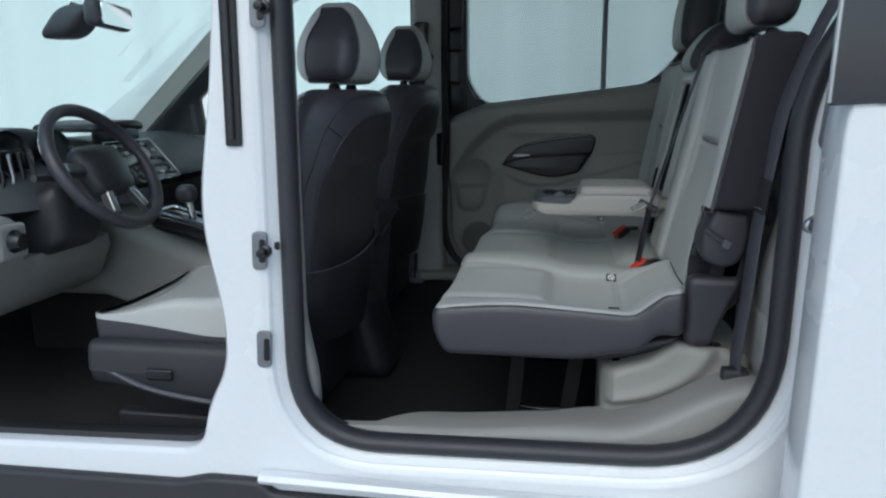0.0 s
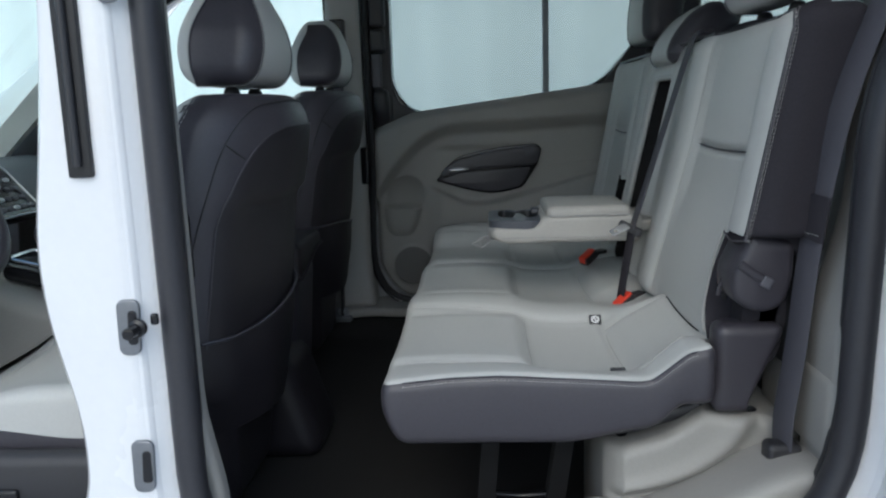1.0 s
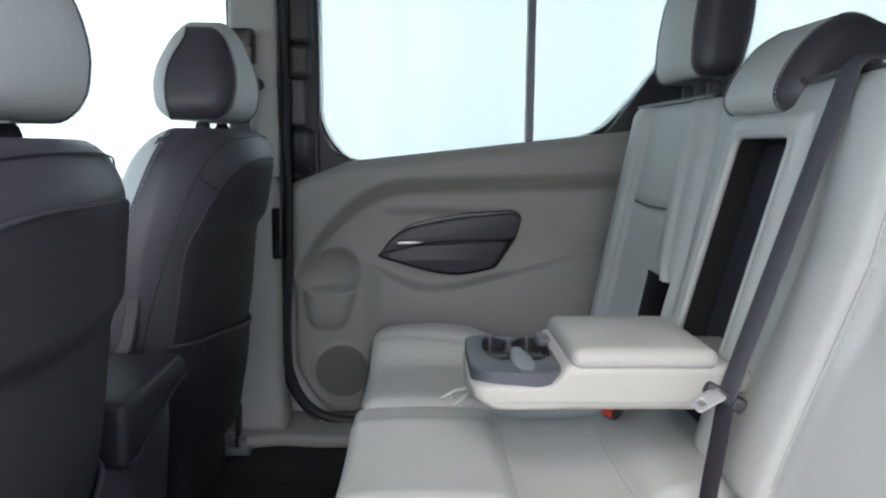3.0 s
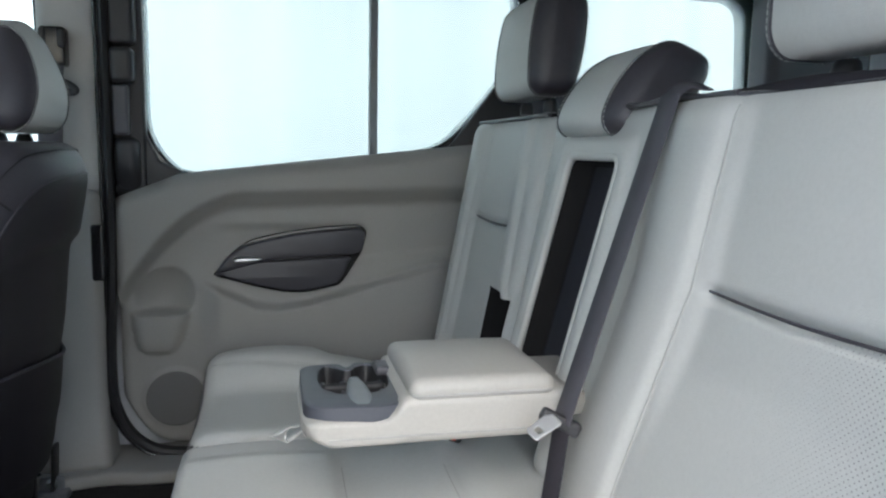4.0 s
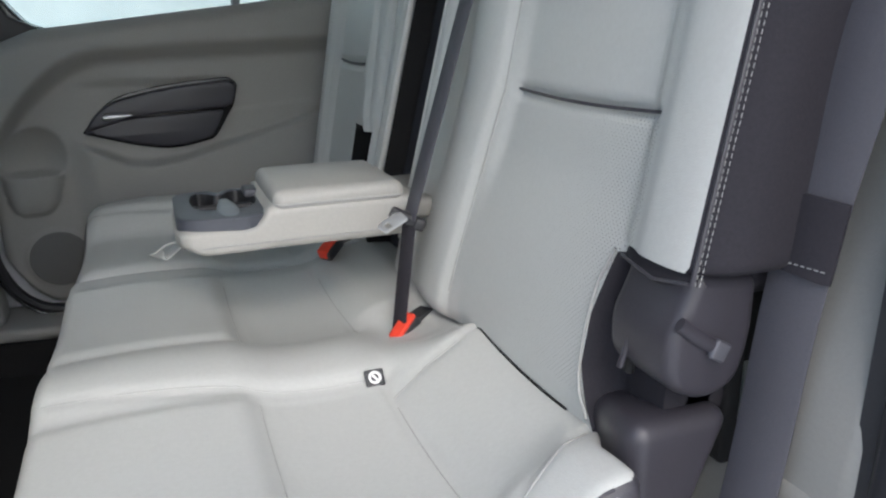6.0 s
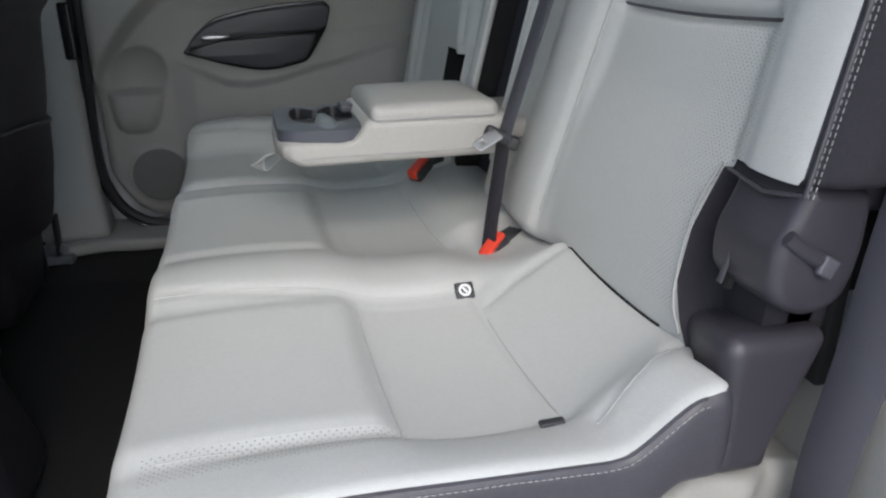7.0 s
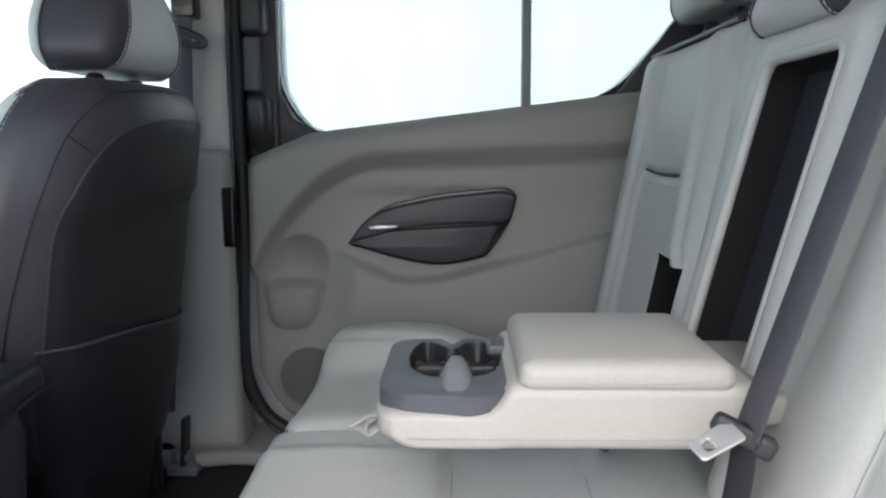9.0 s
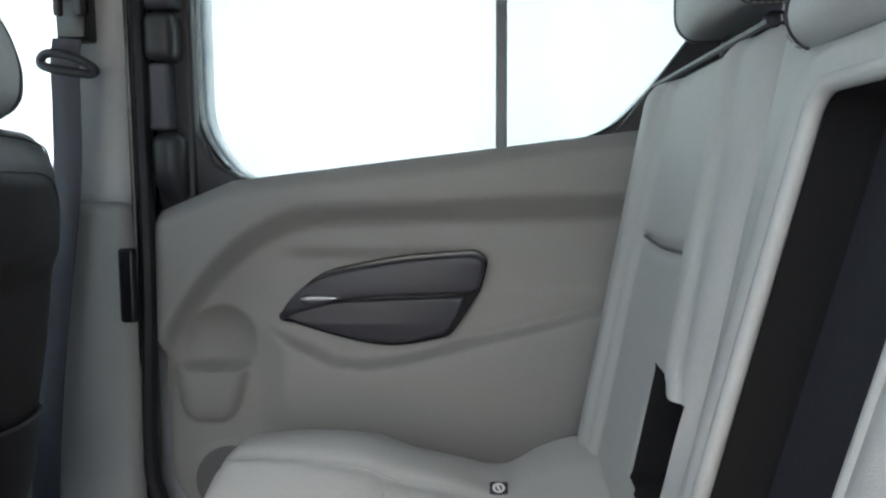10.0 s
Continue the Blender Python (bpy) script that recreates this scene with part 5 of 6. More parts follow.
for cx in (0.299, 0.346):
    for turn in (35, 145, 215, 325):
        fin = rbox((0.012, -0.003, 1.074), (0.021, 0.003, 1.087), 0.002, 0.01).move(Matrix.Translation((cx, 1.764, 0)) @ Matrix.Diagonal((0.85, 1.9, 1, 1)) @ pose(0, 0, 0, 0, 0, turn))
        part("fin", fin, grey_plastic, arm, "small rubber gripping fin")
part("grip", rbox((0.284, 1.756, 1.078), (0.361, 1.768, 1.092), 0.005, 0.01), rubber, arm, "black rubber bar across the tray")
tong = rbox((0.311, 1.660, 1.082), (0.336, 1.772, 1.1015), 0.008, 0.005)
tong.bend(lambda v: np.c_[0.3235 + (v[:, 0] - 0.3235) * (0.66 + 0.50 * bump(v[:, 1] - 1.70, 0.06)), v[:, 1], v[:, 2] - 0.004 * step(-v[:, 1], -1.70, -1.655) - 0.003 * step(v[:, 1], 1.72, 1.77)])
part("divider", tong, tongue_plastic, arm, "grey tongue between the cups")
part("clip", rbox((0.352, 1.775, 1.095), (0.372, 1.812, 1.106), 0.004, 0.02), grey_plastic, arm)
strapg = strap([(0.262, 1.72, 1.060), (0.246, 1.735, 1.052), (0.232, 1.742, 1.040), (0.240, 1.75, 1.030), (0.262, 1.758, 1.045)], 0.020, 0.003, (0, 0, 1))
part("pull_loop", strapg, light_leather, arm, "small leather pull loop")

# ---- seat belts ----
cb = thing("seat_belt", (0.52, 1.58, 0.95), "charcoal lap-and-shoulder belt with chrome tongue, clipped in a red buckle", "seat belt", "seat belts")
line = [(back_x(1.44) + 0.03, 1.598, 1.450), (back_x(1.44) + 0.006, 1.600, 1.449), (back_x(1.44) - 0.006, 1.601, 1.440)]
line = smooth_path(line, 4)[:-1] + [Vector((0.638, 1.601, 1.438)).lerp(Vector((0.536, 1.612, 1.086)), k / 12) for k in range(13)]
part("shoulder_strap", strap(line, 0.040, 0.0022, (-1, 0, 0.3), 0), webbing, cb)
part("lap_strap", strap([(0.537, 1.612, 1.092), (0.528, 1.606, 1.04), (0.519, 1.600, 0.99), (0.511, 1.592, 0.945)], 0.024, 0.004, (-0.9, -0.4, 0.1)), dark_cloth, cb)
tg = thing("belt_tongue", (0.53, 1.60, 1.09), "chrome belt tongue in a charcoal plastic slider", "belt tongue")
holder = rbox((-0.022, -0.006, -0.008), (0.024, 0.006, 0.008), 0.005, 0.01)
TP = pose(0.530, 1.608, 1.087, 0, 26, -12)
part("slider", holder.move(TP), dark_plastic, tg)
part("stop", rbox((0.010, -0.008, -0.009), (0.026, 0.008, 0.008), 0.005, 0.01).move(TP), dark_plastic, tg)
along, flatn = Vector((-0.86, -0.30, -0.36)).normalized(), Vector((-0.25, -0.55, 0.8))
flatn = (flatn - along * flatn.dot(along)).normalized()
BM = Matrix.Translation((0.521, 1.600, 1.092)) @ Matrix((along.cross(flatn), along, flatn)).transposed().to_4x4()
blade = plate([rounded([(-0.010, -0.004), (0.010, -0.004), (0.0085, 0.033), (-0.0085, 0.033)], 0.004), rounded([(-0.0045, 0.018), (0.0045, 0.018), (0.004, 0.026), (-0.004, 0.026)], 0.002)], 0.0028, BM, 0.0008)
part("blade", blade, steel, tg, "chrome steel blade")


def buckle(x, y, z, rz, tilt, label):
    b = thing("belt_buckle", (x, y, z), label, "belt buckle", "belt buckles")
    m = pose(x, y, z, 0, tilt, rz)
    part("housing", rbox((-0.022, -0.013, -0.014), (0.022, 0.013, 0.006), 0.006, 0.02).move(m), dark_plastic, b)
    part("button", rbox((-0.0235, -0.0095, -0.007), (0.019, 0.0095, 0.0105), 0.004, 0.02).move(m), red_plastic, b, "red release button")
    part("stem", sweep([m @ Vector((0.018, 0, -0.004)), m @ Vector((0.05, 0, -0.02))], [(-0.010, -0.004), (0.010, -0.004), (0.010, 0.004), (-0.010, 0.004)], m.to_3x3() @ Vector((0, 0, 1))), dark_plastic, b)


buckle(0.518, 1.590, 0.947, 38, -28, "red and black belt buckle tucked in the bench")
buckle(0.492, 1.895, 0.974, 38, -28, "red and black belt buckle under the armrest")

nbelt = thing("seat_belt", (0.645, 1.075, 0.84), "wide charcoal seat belt hanging down the near pillar", "seat belt", "seat belts")
part("strap", strap([(0.83, 1.135, 1.66), (0.768, 1.120, 1.53), (0.717, 1.110, 1.42), (0.684, 1.108, 1.32), (0.670, 1.118, 1.22), (0.661, 1.126, 1.12), (0.654, 1.131, 1.00), (0.646, 1.135, 0.91), (0.646, 1.137, 0.862)], 0.046, 0.003, (-0.98, -0.17, 0)), webbing, nbelt)
part("keeper", strap([(0.6668, 1.1208, 1.205), (0.6655, 1.1216, 1.19), (0.6632, 1.1234, 1.16), (0.6618, 1.1242, 1.148)], 0.049, 0.009, (-0.98, -0.17, 0)), dark_cloth, nbelt, "stitched charcoal keeper sleeve")
part("stitching", stitches([(0.6545, 1.144, 1.156), (0.6615, 1.102, 1.156)], (-0.98, -0.17, 0), 0.003, 0.002, 0.0004), thread, nbelt, "pale stitching", kind="stuff")
part("anchor", rbox((0.622, 1.118, 0.815), (0.668, 1.150, 0.868), 0.008, 0.02), dark_plastic, nbelt)

fb = thing("seat_belt", (-0.19, 2.5, 0.66), "charcoal front seat belt on the far pillar", "seat belt", "seat belts")
part("adjuster", rbox((-0.212, PIL - 0.008, 1.53), (-0.166, PIL + 0.03, 1.605), 0.006, 0.02), gloss_black, fb)
part("prong", rbox((-0.212, PIL - 0.014, 1.565), (-0.200, PIL + 0.01, 1.60), 0.004, 0.02), dark_plastic, fb)
part("prong", rbox((-0.178, PIL - 0.014, 1.565), (-0.166, PIL + 0.01, 1.60), 0.004, 0.02), dark_plastic, fb)
part("ring", tube([(-0.228, PIL - 0.02, 1.492), (-0.19, PIL - 0.026, 1.482), (-0.152, PIL - 0.02, 1.478), (-0.150, PIL - 0.022, 1.488), (-0.185, PIL - 0.026, 1.505), (-0.222, PIL - 0.02, 1.508)], 0.007, closed=True, up=(0, 1, 0)), dark_plastic, fb)
part("strap", strap([(-0.188, PIL - 0.018, 1.53), (-0.190, PIL - 0.024, 1.495), (-0.195, PIL - 0.018, 1.42), (-0.205, PIL - 0.014, 1.30), (-0.245, PIL - 0.02, 1.0), (-0.268, PIL - 0.025, 0.72)], 0.045, 0.0025, (0, -1, 0)), webbing, fb)
part("anchor", rbox((-0.268, PIL - 0.045, 0.63), (-0.240, PIL - 0.015, 0.72), 0.01, 0.02), gloss_black, fb)
part("bracket", rbox((-0.262, PIL - 0.08, 0.625), (-0.21, PIL - 0.02, 0.642), 0.004, 0.03), zinc, fb)

# anchor labels on the cushion
for tx, ty, tw, side_far in ((0.446, 1.487, 0.010, False), (0.437, 1.210, 0.004, False), (0.452, 2.268, 0.008, True)):
    tz = float(cushion_top(np.array([tx]), np.array([ty]), side_far)[0])
    tag = thing("anchor_tag", (tx, ty, tz), "small black tag with a white ring symbol on the cushion", "tag", "anchor tags")
    m = pose(tx, ty - 0.004, tz + 0.004, 48 if tw > 0.005 else 10, 0, 0)
    part("patch", rbox((-0.011, -tw, -0.002), (0.011, tw, 0.0025), 0.002, 0.02).move(m), dark_plastic, tag)
    if tw < 0.005:
        continue
    part("ring", lathe([(0.0056, 0), (0.0076, 0.0008), (0.0050, 0.0012), (0.0044, 0)], m @ Matrix.Translation((0, 0, 0.0024)) @ Matrix.Diagonal((1, tw / 0.010, 1, 1)), 20), label_white, tag)
    part("mark", rbox((-0.0015, -tw * 0.4, 0.002), (0.0015, tw * 0.4, 0.0036), 0.0005, 0.02).move(m @ pose(0, 0, 0, 0, 0, 35)), label_white, tag)

# ---- front seats ----


def front_seat(yc, inner, shift):
    seat = thing("bucket_seat", (-0.2, yc, FLOOR), "charcoal leather front seat with light grey facings", "front seat", "front seats")
    w = 0.235
    flat = rbox((-0.222, yc - w, 0.84), (0.0, yc + w, 1.358), 0.06, 0.014)

    def shape(v):
        x, y, z = v.T
        u = (y - yc) / w
        k = np.clip((z - 0.84) / 0.53, 0, 1)
        narrow = 1 - 0.26 * np.clip((k - 0.55) / 0.45, 0, 1) ** 2.2 - 0.06 * (1 - step(k, 0.05, 0.6)) - 0.20 * (1 - step(k, -0.02, 0.16))
        lean = -0.046 - 0.15 * (1.31 - z) - 0.012 * (1 - step(k, 0.15, 0.75))
        x2 = x * (1 - 0.22 * np.clip((k - 0.6) / 0.4, 0, 1)) + lean - 0.075 * np.abs(u) ** 2.2 * (1.2 * step(x, -0.19, -0.01) - 0.2)
        panel = (1 - np.clip(np.abs(u) / 0.70, 0, 1) ** 4) * step(k, 0.02, 0.08) * (1 - step(k, 0.66, 0.88))
        x2 = x2 - 0.005 * panel * (x > -0.05)
        x2 = x2 - 0.013 * step(k, 0.36, 0.655) * (1 - step(k, 0.655, 0.70)) * np.clip(1 - u ** 4, 0, 1) * (x > -0.05)
        return np.c_[x2, yc + (y - yc) * narrow, z]

    sv = shape(np.array(flat.v))

    def kind(m):
        x, y, z = m.T
        k = np.zeros(len(m), int)
        k[x < -0.178] = 1
        return k

    kinds = split(flat, kind)
    part("backrest", pick(flat, kinds, 0, sv), dark_leather, seat, "charcoal leather backrest shell", 60)
    part("facing", pick(flat, kinds, 1, sv), light_leather, seat, "light grey leather facing", 60)

    def on_back(u, k, lift=0.002):
        c, e = max(0.0, abs(u) * w - (w - 0.06)), max(0.0, 0.84 + 0.53 * k - 1.298)
        depth = 0.06 - math.sqrt(max(0.06 ** 2 - c * c - e * e, 0.0))
        p = shape(np.array([[-depth, yc + u * w, 0.84 + 0.53 * k]]))[0]
        return (p[0] + lift, p[1], p[2])

    field = Geo()
    ring = [((0.872 - 0.035 * math.sin(q)) * math.copysign(abs(math.cos(q)) ** 0.50, math.cos(q)), 0.455 + 0.43 * math.copysign(abs(math.sin(q)) ** 0.50, math.sin(q))) for q in np.linspace(0, 2 * math.pi, 72, endpoint=False)]
    field.v.append(on_back(0.0, 0.455, 0.003))
    for j in range(1, 25):
        for u, k in ring:
            field.v.append(on_back(u * j / 24, 0.455 + (k - 0.455) * j / 24, 0.003 if j < 24 else 0.0005))
    field.f = [(0, 1 + i, 1 + (i + 1) % 72) for i in range(72)]
    field.f += [(1 + j * 72 + i, 1 + (j + 1) * 72 + i, 1 + (j + 1) * 72 + (i + 1) % 72, 1 + j * 72 + (i + 1) % 72) for j in range(23) for i in range(72)]
    part("back_panel", field, black_vinyl, seat, "matt black back panel", 60)
    arch_line = [on_back(u, k, 0.0015) for u, k in ring]
    part("panel_piping", tube(arch_line, 0.0016, 6, up=(1, 0, 0)), dark_leather, seat)
    outer = [on_back(u, k, 0.0015) for u, k in ((-0.985, 0.15), (-0.97, 0.41), (-0.95, 0.55), (-0.93, 0.68), (-0.89, 0.84), (-0.73, 0.93), (-0.4, 0.952), (0, 0.957), (0.4, 0.952), (0.73, 0.93), (0.89, 0.84), (0.93, 0.68), (0.95, 0.55), (0.97, 0.41), (0.985, 0.15))]
    part("shell_seam", tube(outer, 0.0011, 6, up=(1, 0, 0)), rubber, seat)
    for s in (-1, 1):
        part("shell_seam", tube([on_back(s * 0.775, 0.80, 0.001), on_back(s * 0.84, 0.822, 0.001), on_back(s * 0.89, 0.842, 0.001)], 0.0014, 6, up=(1, 0, 0)), rubber, seat)
    # map pocket
    def hem(u):
        return 0.295 + 0.055 * float(step(u * inner, -0.8, 0.6))

    lipz = [on_back(u, hem(u), 0.010 - 0.008 * abs(u) ** 3) for u in np.linspace(-0.90, 0.90, 19)]
    part("pocket_hem", tube(lipz, 0.0030, 8, up=(1, 0, 0)), dark_leather, seat)
    g = Geo()
    rows = 6
    us = np.linspace(-0.90, 0.90, 19)
    for j in range(rows + 1):
        for i, u in enumerate(us):
            k = hem(u) * (1 - j / rows) - 0.02 * j / rows
            g.v.append(on_back(u, k, 0.009 + 0.007 * math.sin(math.pi * j / rows) - 0.008 * abs(u) ** 3))
    nu = len(us)
    g.f = [(j * nu + i, j * nu + i + 1, (j + 1) * nu + i + 1, (j + 1) * nu + i) for j in range(rows) for i in range(nu - 1)]
    part("map_pocket", g, black_vinyl, seat, "slack charcoal map pocket", 60)
    work = Geo()
    for line in border(flat, kinds, 1, sv):
        run = [Vector((p.x + 0.006, p.y + math.copysign(0.0012, p.y - yc), p.z + 0.0008)) for p in line if p.z > 0.98]
        for q0, q1 in zip(run, run[1:]):
            if (q1 - q0).length < 0.05:
                work.join(stitches([q0, q1], (0, math.copysign(1, q0.y - yc), 0.3), 0.0042, 0.003, 0.0005))
    part("stitching", work, thread, seat, "white top stitching", kind="stuff")
    # cushion and base
    flat = rbox((-0.645, yc - 0.228, 0.80), (-0.27, yc + 0.228, 0.930), 0.035, 0.02)

    def cshape(v):
        x, y, z = v.T
        u = (y - yc) / 0.228
        top = step(z, 0.825, 0.925)
        z2 = z + top * (0.018 * u ** 4 - 0.012 * (1 - u ** 2) + 0.055 * step(x, -0.40, -0.2) * np.abs(u) ** 2) - 0.045 * step(-x, 0.42, 0.645) * top + 0.040 * step(-x, 0.32, 0.66) * step(z, 0.80, 0.848) * (1 - step(z, 0.87, 0.93))
        return np.c_[x, y, z2]

    sv = cshape(np.array(flat.v))
    kinds = split(flat, lambda m: (m[:, 2] < 0.852).astype(int))
    part("cushion", pick(flat, kinds, 0, sv), light_leather, seat, "light grey leather seat cushion", 60)
    part("skirt", pick(flat, kinds, 1, sv), dark_leather, seat, "charcoal leather skirt", 60)
    for s in (-1, 1):
        y = yc + s * 0.232
        tr = rbox((-0.64, y - 0.02, 0.70), (-0.265, y + 0.02, 0.850), 0.03, 0.02)
        tr.bend(lambda v: np.c_[v[:, 0], v[:, 1] + s * 0.012 * np.sin(np.clip((v[:, 2] - 0.70) / 0.175, 0, 1) * math.pi) , v[:, 2] + 0.05 * step(-v[:, 0], 0.3, 0.64) * (v[:, 2] < 0.78)])
        trim = part("side_trim", tr, dark_plastic, seat, "black plastic side trim")
        part("groove", tube([(-0.62, y + s * 0.024, 0.80), (-0.5, y + s * 0.031, 0.755), (-0.36, y + s * 0.033, 0.735), (-0.275, y + s * 0.030, 0.732)], 0.006, 8, up=(0, 1, 0)), grey_plastic, trim)
        part("lever", rbox((-0.50, y + s * 0.03 - 0.008, 0.775), (-0.44, y + s * 0.03 + 0.008, 0.80), 0.006, 0.02), gloss_black, trim)
    for s in (-1, 1):
        part("rail", rbox((-0.62, yc + s * 0.18 - 0.02, FLOOR), (-0.23, yc + s * 0.18 + 0.02, FLOOR + 0.05), 0.008, 0.1), dark_plastic, seat)
        part("riser", rbox((-0.56, yc + s * 0.18 - 0.015, FLOOR + 0.04), (-0.19, yc + s * 0.18 + 0.015, 0.80), 0.01, 0.1), black_vinyl, seat)
    low = rbox((-0.27, yc - 0.150, 0.665), (-0.158, yc + 0.150, 0.90), 0.035, 0.02)
    low.bend(lambda v: np.c_[v[:, 0] - 0.10 * np.clip(0.86 - v[:, 2], 0, 1), yc + (v[:, 1] - yc) * (1 - 1.8 * np.clip(0.86 - v[:, 2], 0, 1)), v[:, 2]])
    part("lower_back", low, black_vinyl, seat, "dark cloth lower back cover")
    seat.matrix_basis = Matrix.Translation(shift) @ seat.matrix_basis
    return seat


front_seat(1.403, 1, (0, 0, 0))
front_seat(2.157, -1, (-0.020, -0.009, 0.022))
headrest("headrest", (-0.146, 1.403, 1.372), (0.238, 0.145, 0.166), "charcoal leather front headrest with a light grey band", "front headrests", 0.0880, r=0.030, lean=0.02, cap=0.060, taper=0.50, dome=0.030, front=-0.046)
headrest("headrest", (-0.167, 2.152, 1.394), (0.238, 0.145, 0.166), "charcoal leather front headrest with a light grey band", "front headrests", 0.0880, r=0.030, lean=0.02, cap=0.060, taper=0.50, dome=0.030, front=-0.046)

# ---- centre console and armrest between the front seats ----
con = thing("center_console", (-0.4, CY, FLOOR), "charcoal centre console with a padded armrest", "console")
cbx = rbox((-0.62, CY - 0.10, FLOOR), (-0.150, CY + 0.128, 1.030), 0.06, 0.02)
cbx.bend(lambda v: np.c_[v[:, 0] + 0.08 * (v[:, 2] - 1.03) * (v[:, 0] > -0.3), v[:, 1], v[:, 2]])
part("bin", cbx, dark_leather, con)
lid = rbox((-0.46, CY - 0.11, 1.018), (-0.138, CY + 0.11, 1.058), 0.014, 0.02)
lid.bend(lambda v: np.c_[v[:, 0], v[:, 1], v[:, 2] - 0.045 * (1 - step(v[:, 1], CY - 0.11, CY + 0.08)) * (v[:, 2] < 1.04) * step(v[:, 0], -0.30, -0.15)])
lid_ob = part("lid", lid, black_vinyl, con, "padded charcoal lid")
part("hem", tube([(-0.137, CY + 0.108 - 0.212 * q, 1.028 - 0.045 * (1 - float(step(CY + 0.108 - 0.212 * q, CY - 0.11, CY + 0.08)))) for q in np.linspace(0, 1, 12)], 0.0035, 8, up=(1, 0, 0)), black_vinyl, lid_ob)
part("foot", rbox((-0.25, 1.565, FLOOR), (-0.14, 1.765, 0.838), 0.045, 0.02).bend(lambda v: np.c_[v[:, 0] + 0.3 * np.clip(0.80 - v[:, 2], 0, 1) * (v[:, 0] > -0.2), v[:, 1], v[:, 2]]), black_vinyl, con)
fbk = thing("front_buckle", (-0.233, 1.915, 1.04), "charcoal front belt buckle on its stalk beside the seat", "belt buckle")
part("stem", sweep([(-0.262, 1.905, 0.96), (-0.245, 1.908, 1.02), (-0.234, 1.914, 1.062)], [(-0.010, -0.004), (0.010, -0.004), (0.010, 0.004), (-0.010, 0.004)], (0, 1, 0)), zinc, fbk)
part("housing", sweep([(-0.239, 1.911, 1.046), (-0.232, 1.916, 1.07), (-0.222, 1.922, 1.128), (-0.220, 1.923, 1.138)], [(a * 0.0115, b * 0.0075) for a, b in ((-1, -0.6), (-0.7, -1), (0.7, -1), (1, -0.6), (1, 0.6), (0.7, 1), (-0.7, 1), (-1, 0.6))], (0, 1, 0)), dark_plastic, fbk)
part("button", rbox((-0.232, 1.917, 1.134), (-0.208, 1.929, 1.1405), 0.002, 0.01), dark_plastic, fbk)
anchor = thing("belt_anchor", (-0.205, 2.43, 0.69), "dark belt stub bolted to a steel bracket on the sill", "belt anchor")
part("bracket", rbox((-0.236, 2.402, 0.672), (-0.176, 2.436, 0.690), 0.004, 0.02), zinc, anchor, "bare steel bracket")
part("tab", plate([rounded([(-0.232, 0.68), (-0.186, 0.68), (-0.186, 0.716), (-0.232, 0.716)], 0.008)], 0.004, side(2.422), 0.001), zinc, anchor)
part("strap", strap([(-0.203, 2.43, 0.78), (-0.203, 2.424, 0.74), (-0.204, 2.416, 0.692)], 0.040, 0.006, (1, 0, 0)), rubber, anchor)
part("bolt", lathe([(0, 0.009), (0.007, 0.008), (0.010, 0.002), (0.012, 0), (0, 0)], pose(-0.208, 2.414, 0.704, 90, 0, 0), 8), satin, anchor)

# ---- dashboard ----
dash = thing("dashboard", (-1.1, CY, FLOOR), "charcoal dashboard with a silver trimmed centre stack", "dashboard")
DP = [(-1.62, 1.185), (-1.45, 1.212), (-1.25, 1.222), (-1.15, 1.215), (-1.08, 1.196), (-1.00, 1.160), (-0.948, 1.118), (-0.94, 1.095), (-0.985, 1.075), (-1.06, 1.05), (-1.62, 1.05)]
g = Geo()
ys = np.linspace(1.07, 2.54, 43)
for y in ys:
    hood = math.exp(-((y - 1.41) / 0.19) ** 4)
    stack = math.exp(-((y - CY) / 0.14) ** 4)
    for x, z in DP:
        front = 1.0 if x > -1.12 else 0.0
        g.v.append((x + 0.10 * hood * front * (1 if z > 1.0 else 0.3) + 0.045 * stack * front, y, z + (0.018 * hood + 0.02 * stack) * (1 if -1.3 < x and z > 1.15 else 0)))
m = len(DP)
g.f = [(i * m + j, i * m + (j + 1) % m, (i + 1) * m + (j + 1) % m, (i + 1) * m + j) for i in range(len(ys) - 1) for j in range(m)]
g.f += [tuple(range(m)), tuple((len(ys) - 1) * m + j for j in range(m))[::-1]]
# Faces above z 1.10 take the lighter grey, the rest stay dark.
kinds = split(g, lambda c: (c[:, 2] > 1.10).astype(int))
part("body", pick(g, kinds, 0), dark_plastic, dash, "", 50)
part("top_faces", pick(g, kinds, 1), dash_top_grey, dash, "lighter grey dashboard top", 50)
knee = rbox((-1.20, 1.085, 0.85), (-0.82, 1.62, 1.10), 0.05, 0.03)
knee.bend(lambda v: np.c_[v[:, 0] - 0.45 * np.clip(1.05 - v[:, 2], 0, 1) - 0.12 * step(v[:, 1], 1.22, 1.34) * step(v[:, 2], 0.97, 1.05), v[:, 1], v[:, 2] - 0.03 * step(v[:, 1], 1.2, 1.3) * (v[:, 2] > 1.0)])
part("knee_panel", knee, beige_plastic, dash, "beige lower dashboard panel")
part("column_shroud", rbox((-1.0, 1.32, 1.00), (-0.80, 1.50, 1.16), 0.04, 0.03).bend(lambda v: np.c_[v[:, 0], v[:, 1], v[:, 2] + 0.3 * (v[:, 0] + 0.80)]), dark_plastic, dash)
conside = rbox((-1.15, 1.655, 0.79), (-0.52, 1.90, 1.03), 0.04, 0.03)
conside.bend(lambda v: np.c_[v[:, 0], v[:, 1], v[:, 2] - (v[:, 2] > 0.8) * 0.35 * np.clip(v[:, 0] + 0.95, 0, 1)])
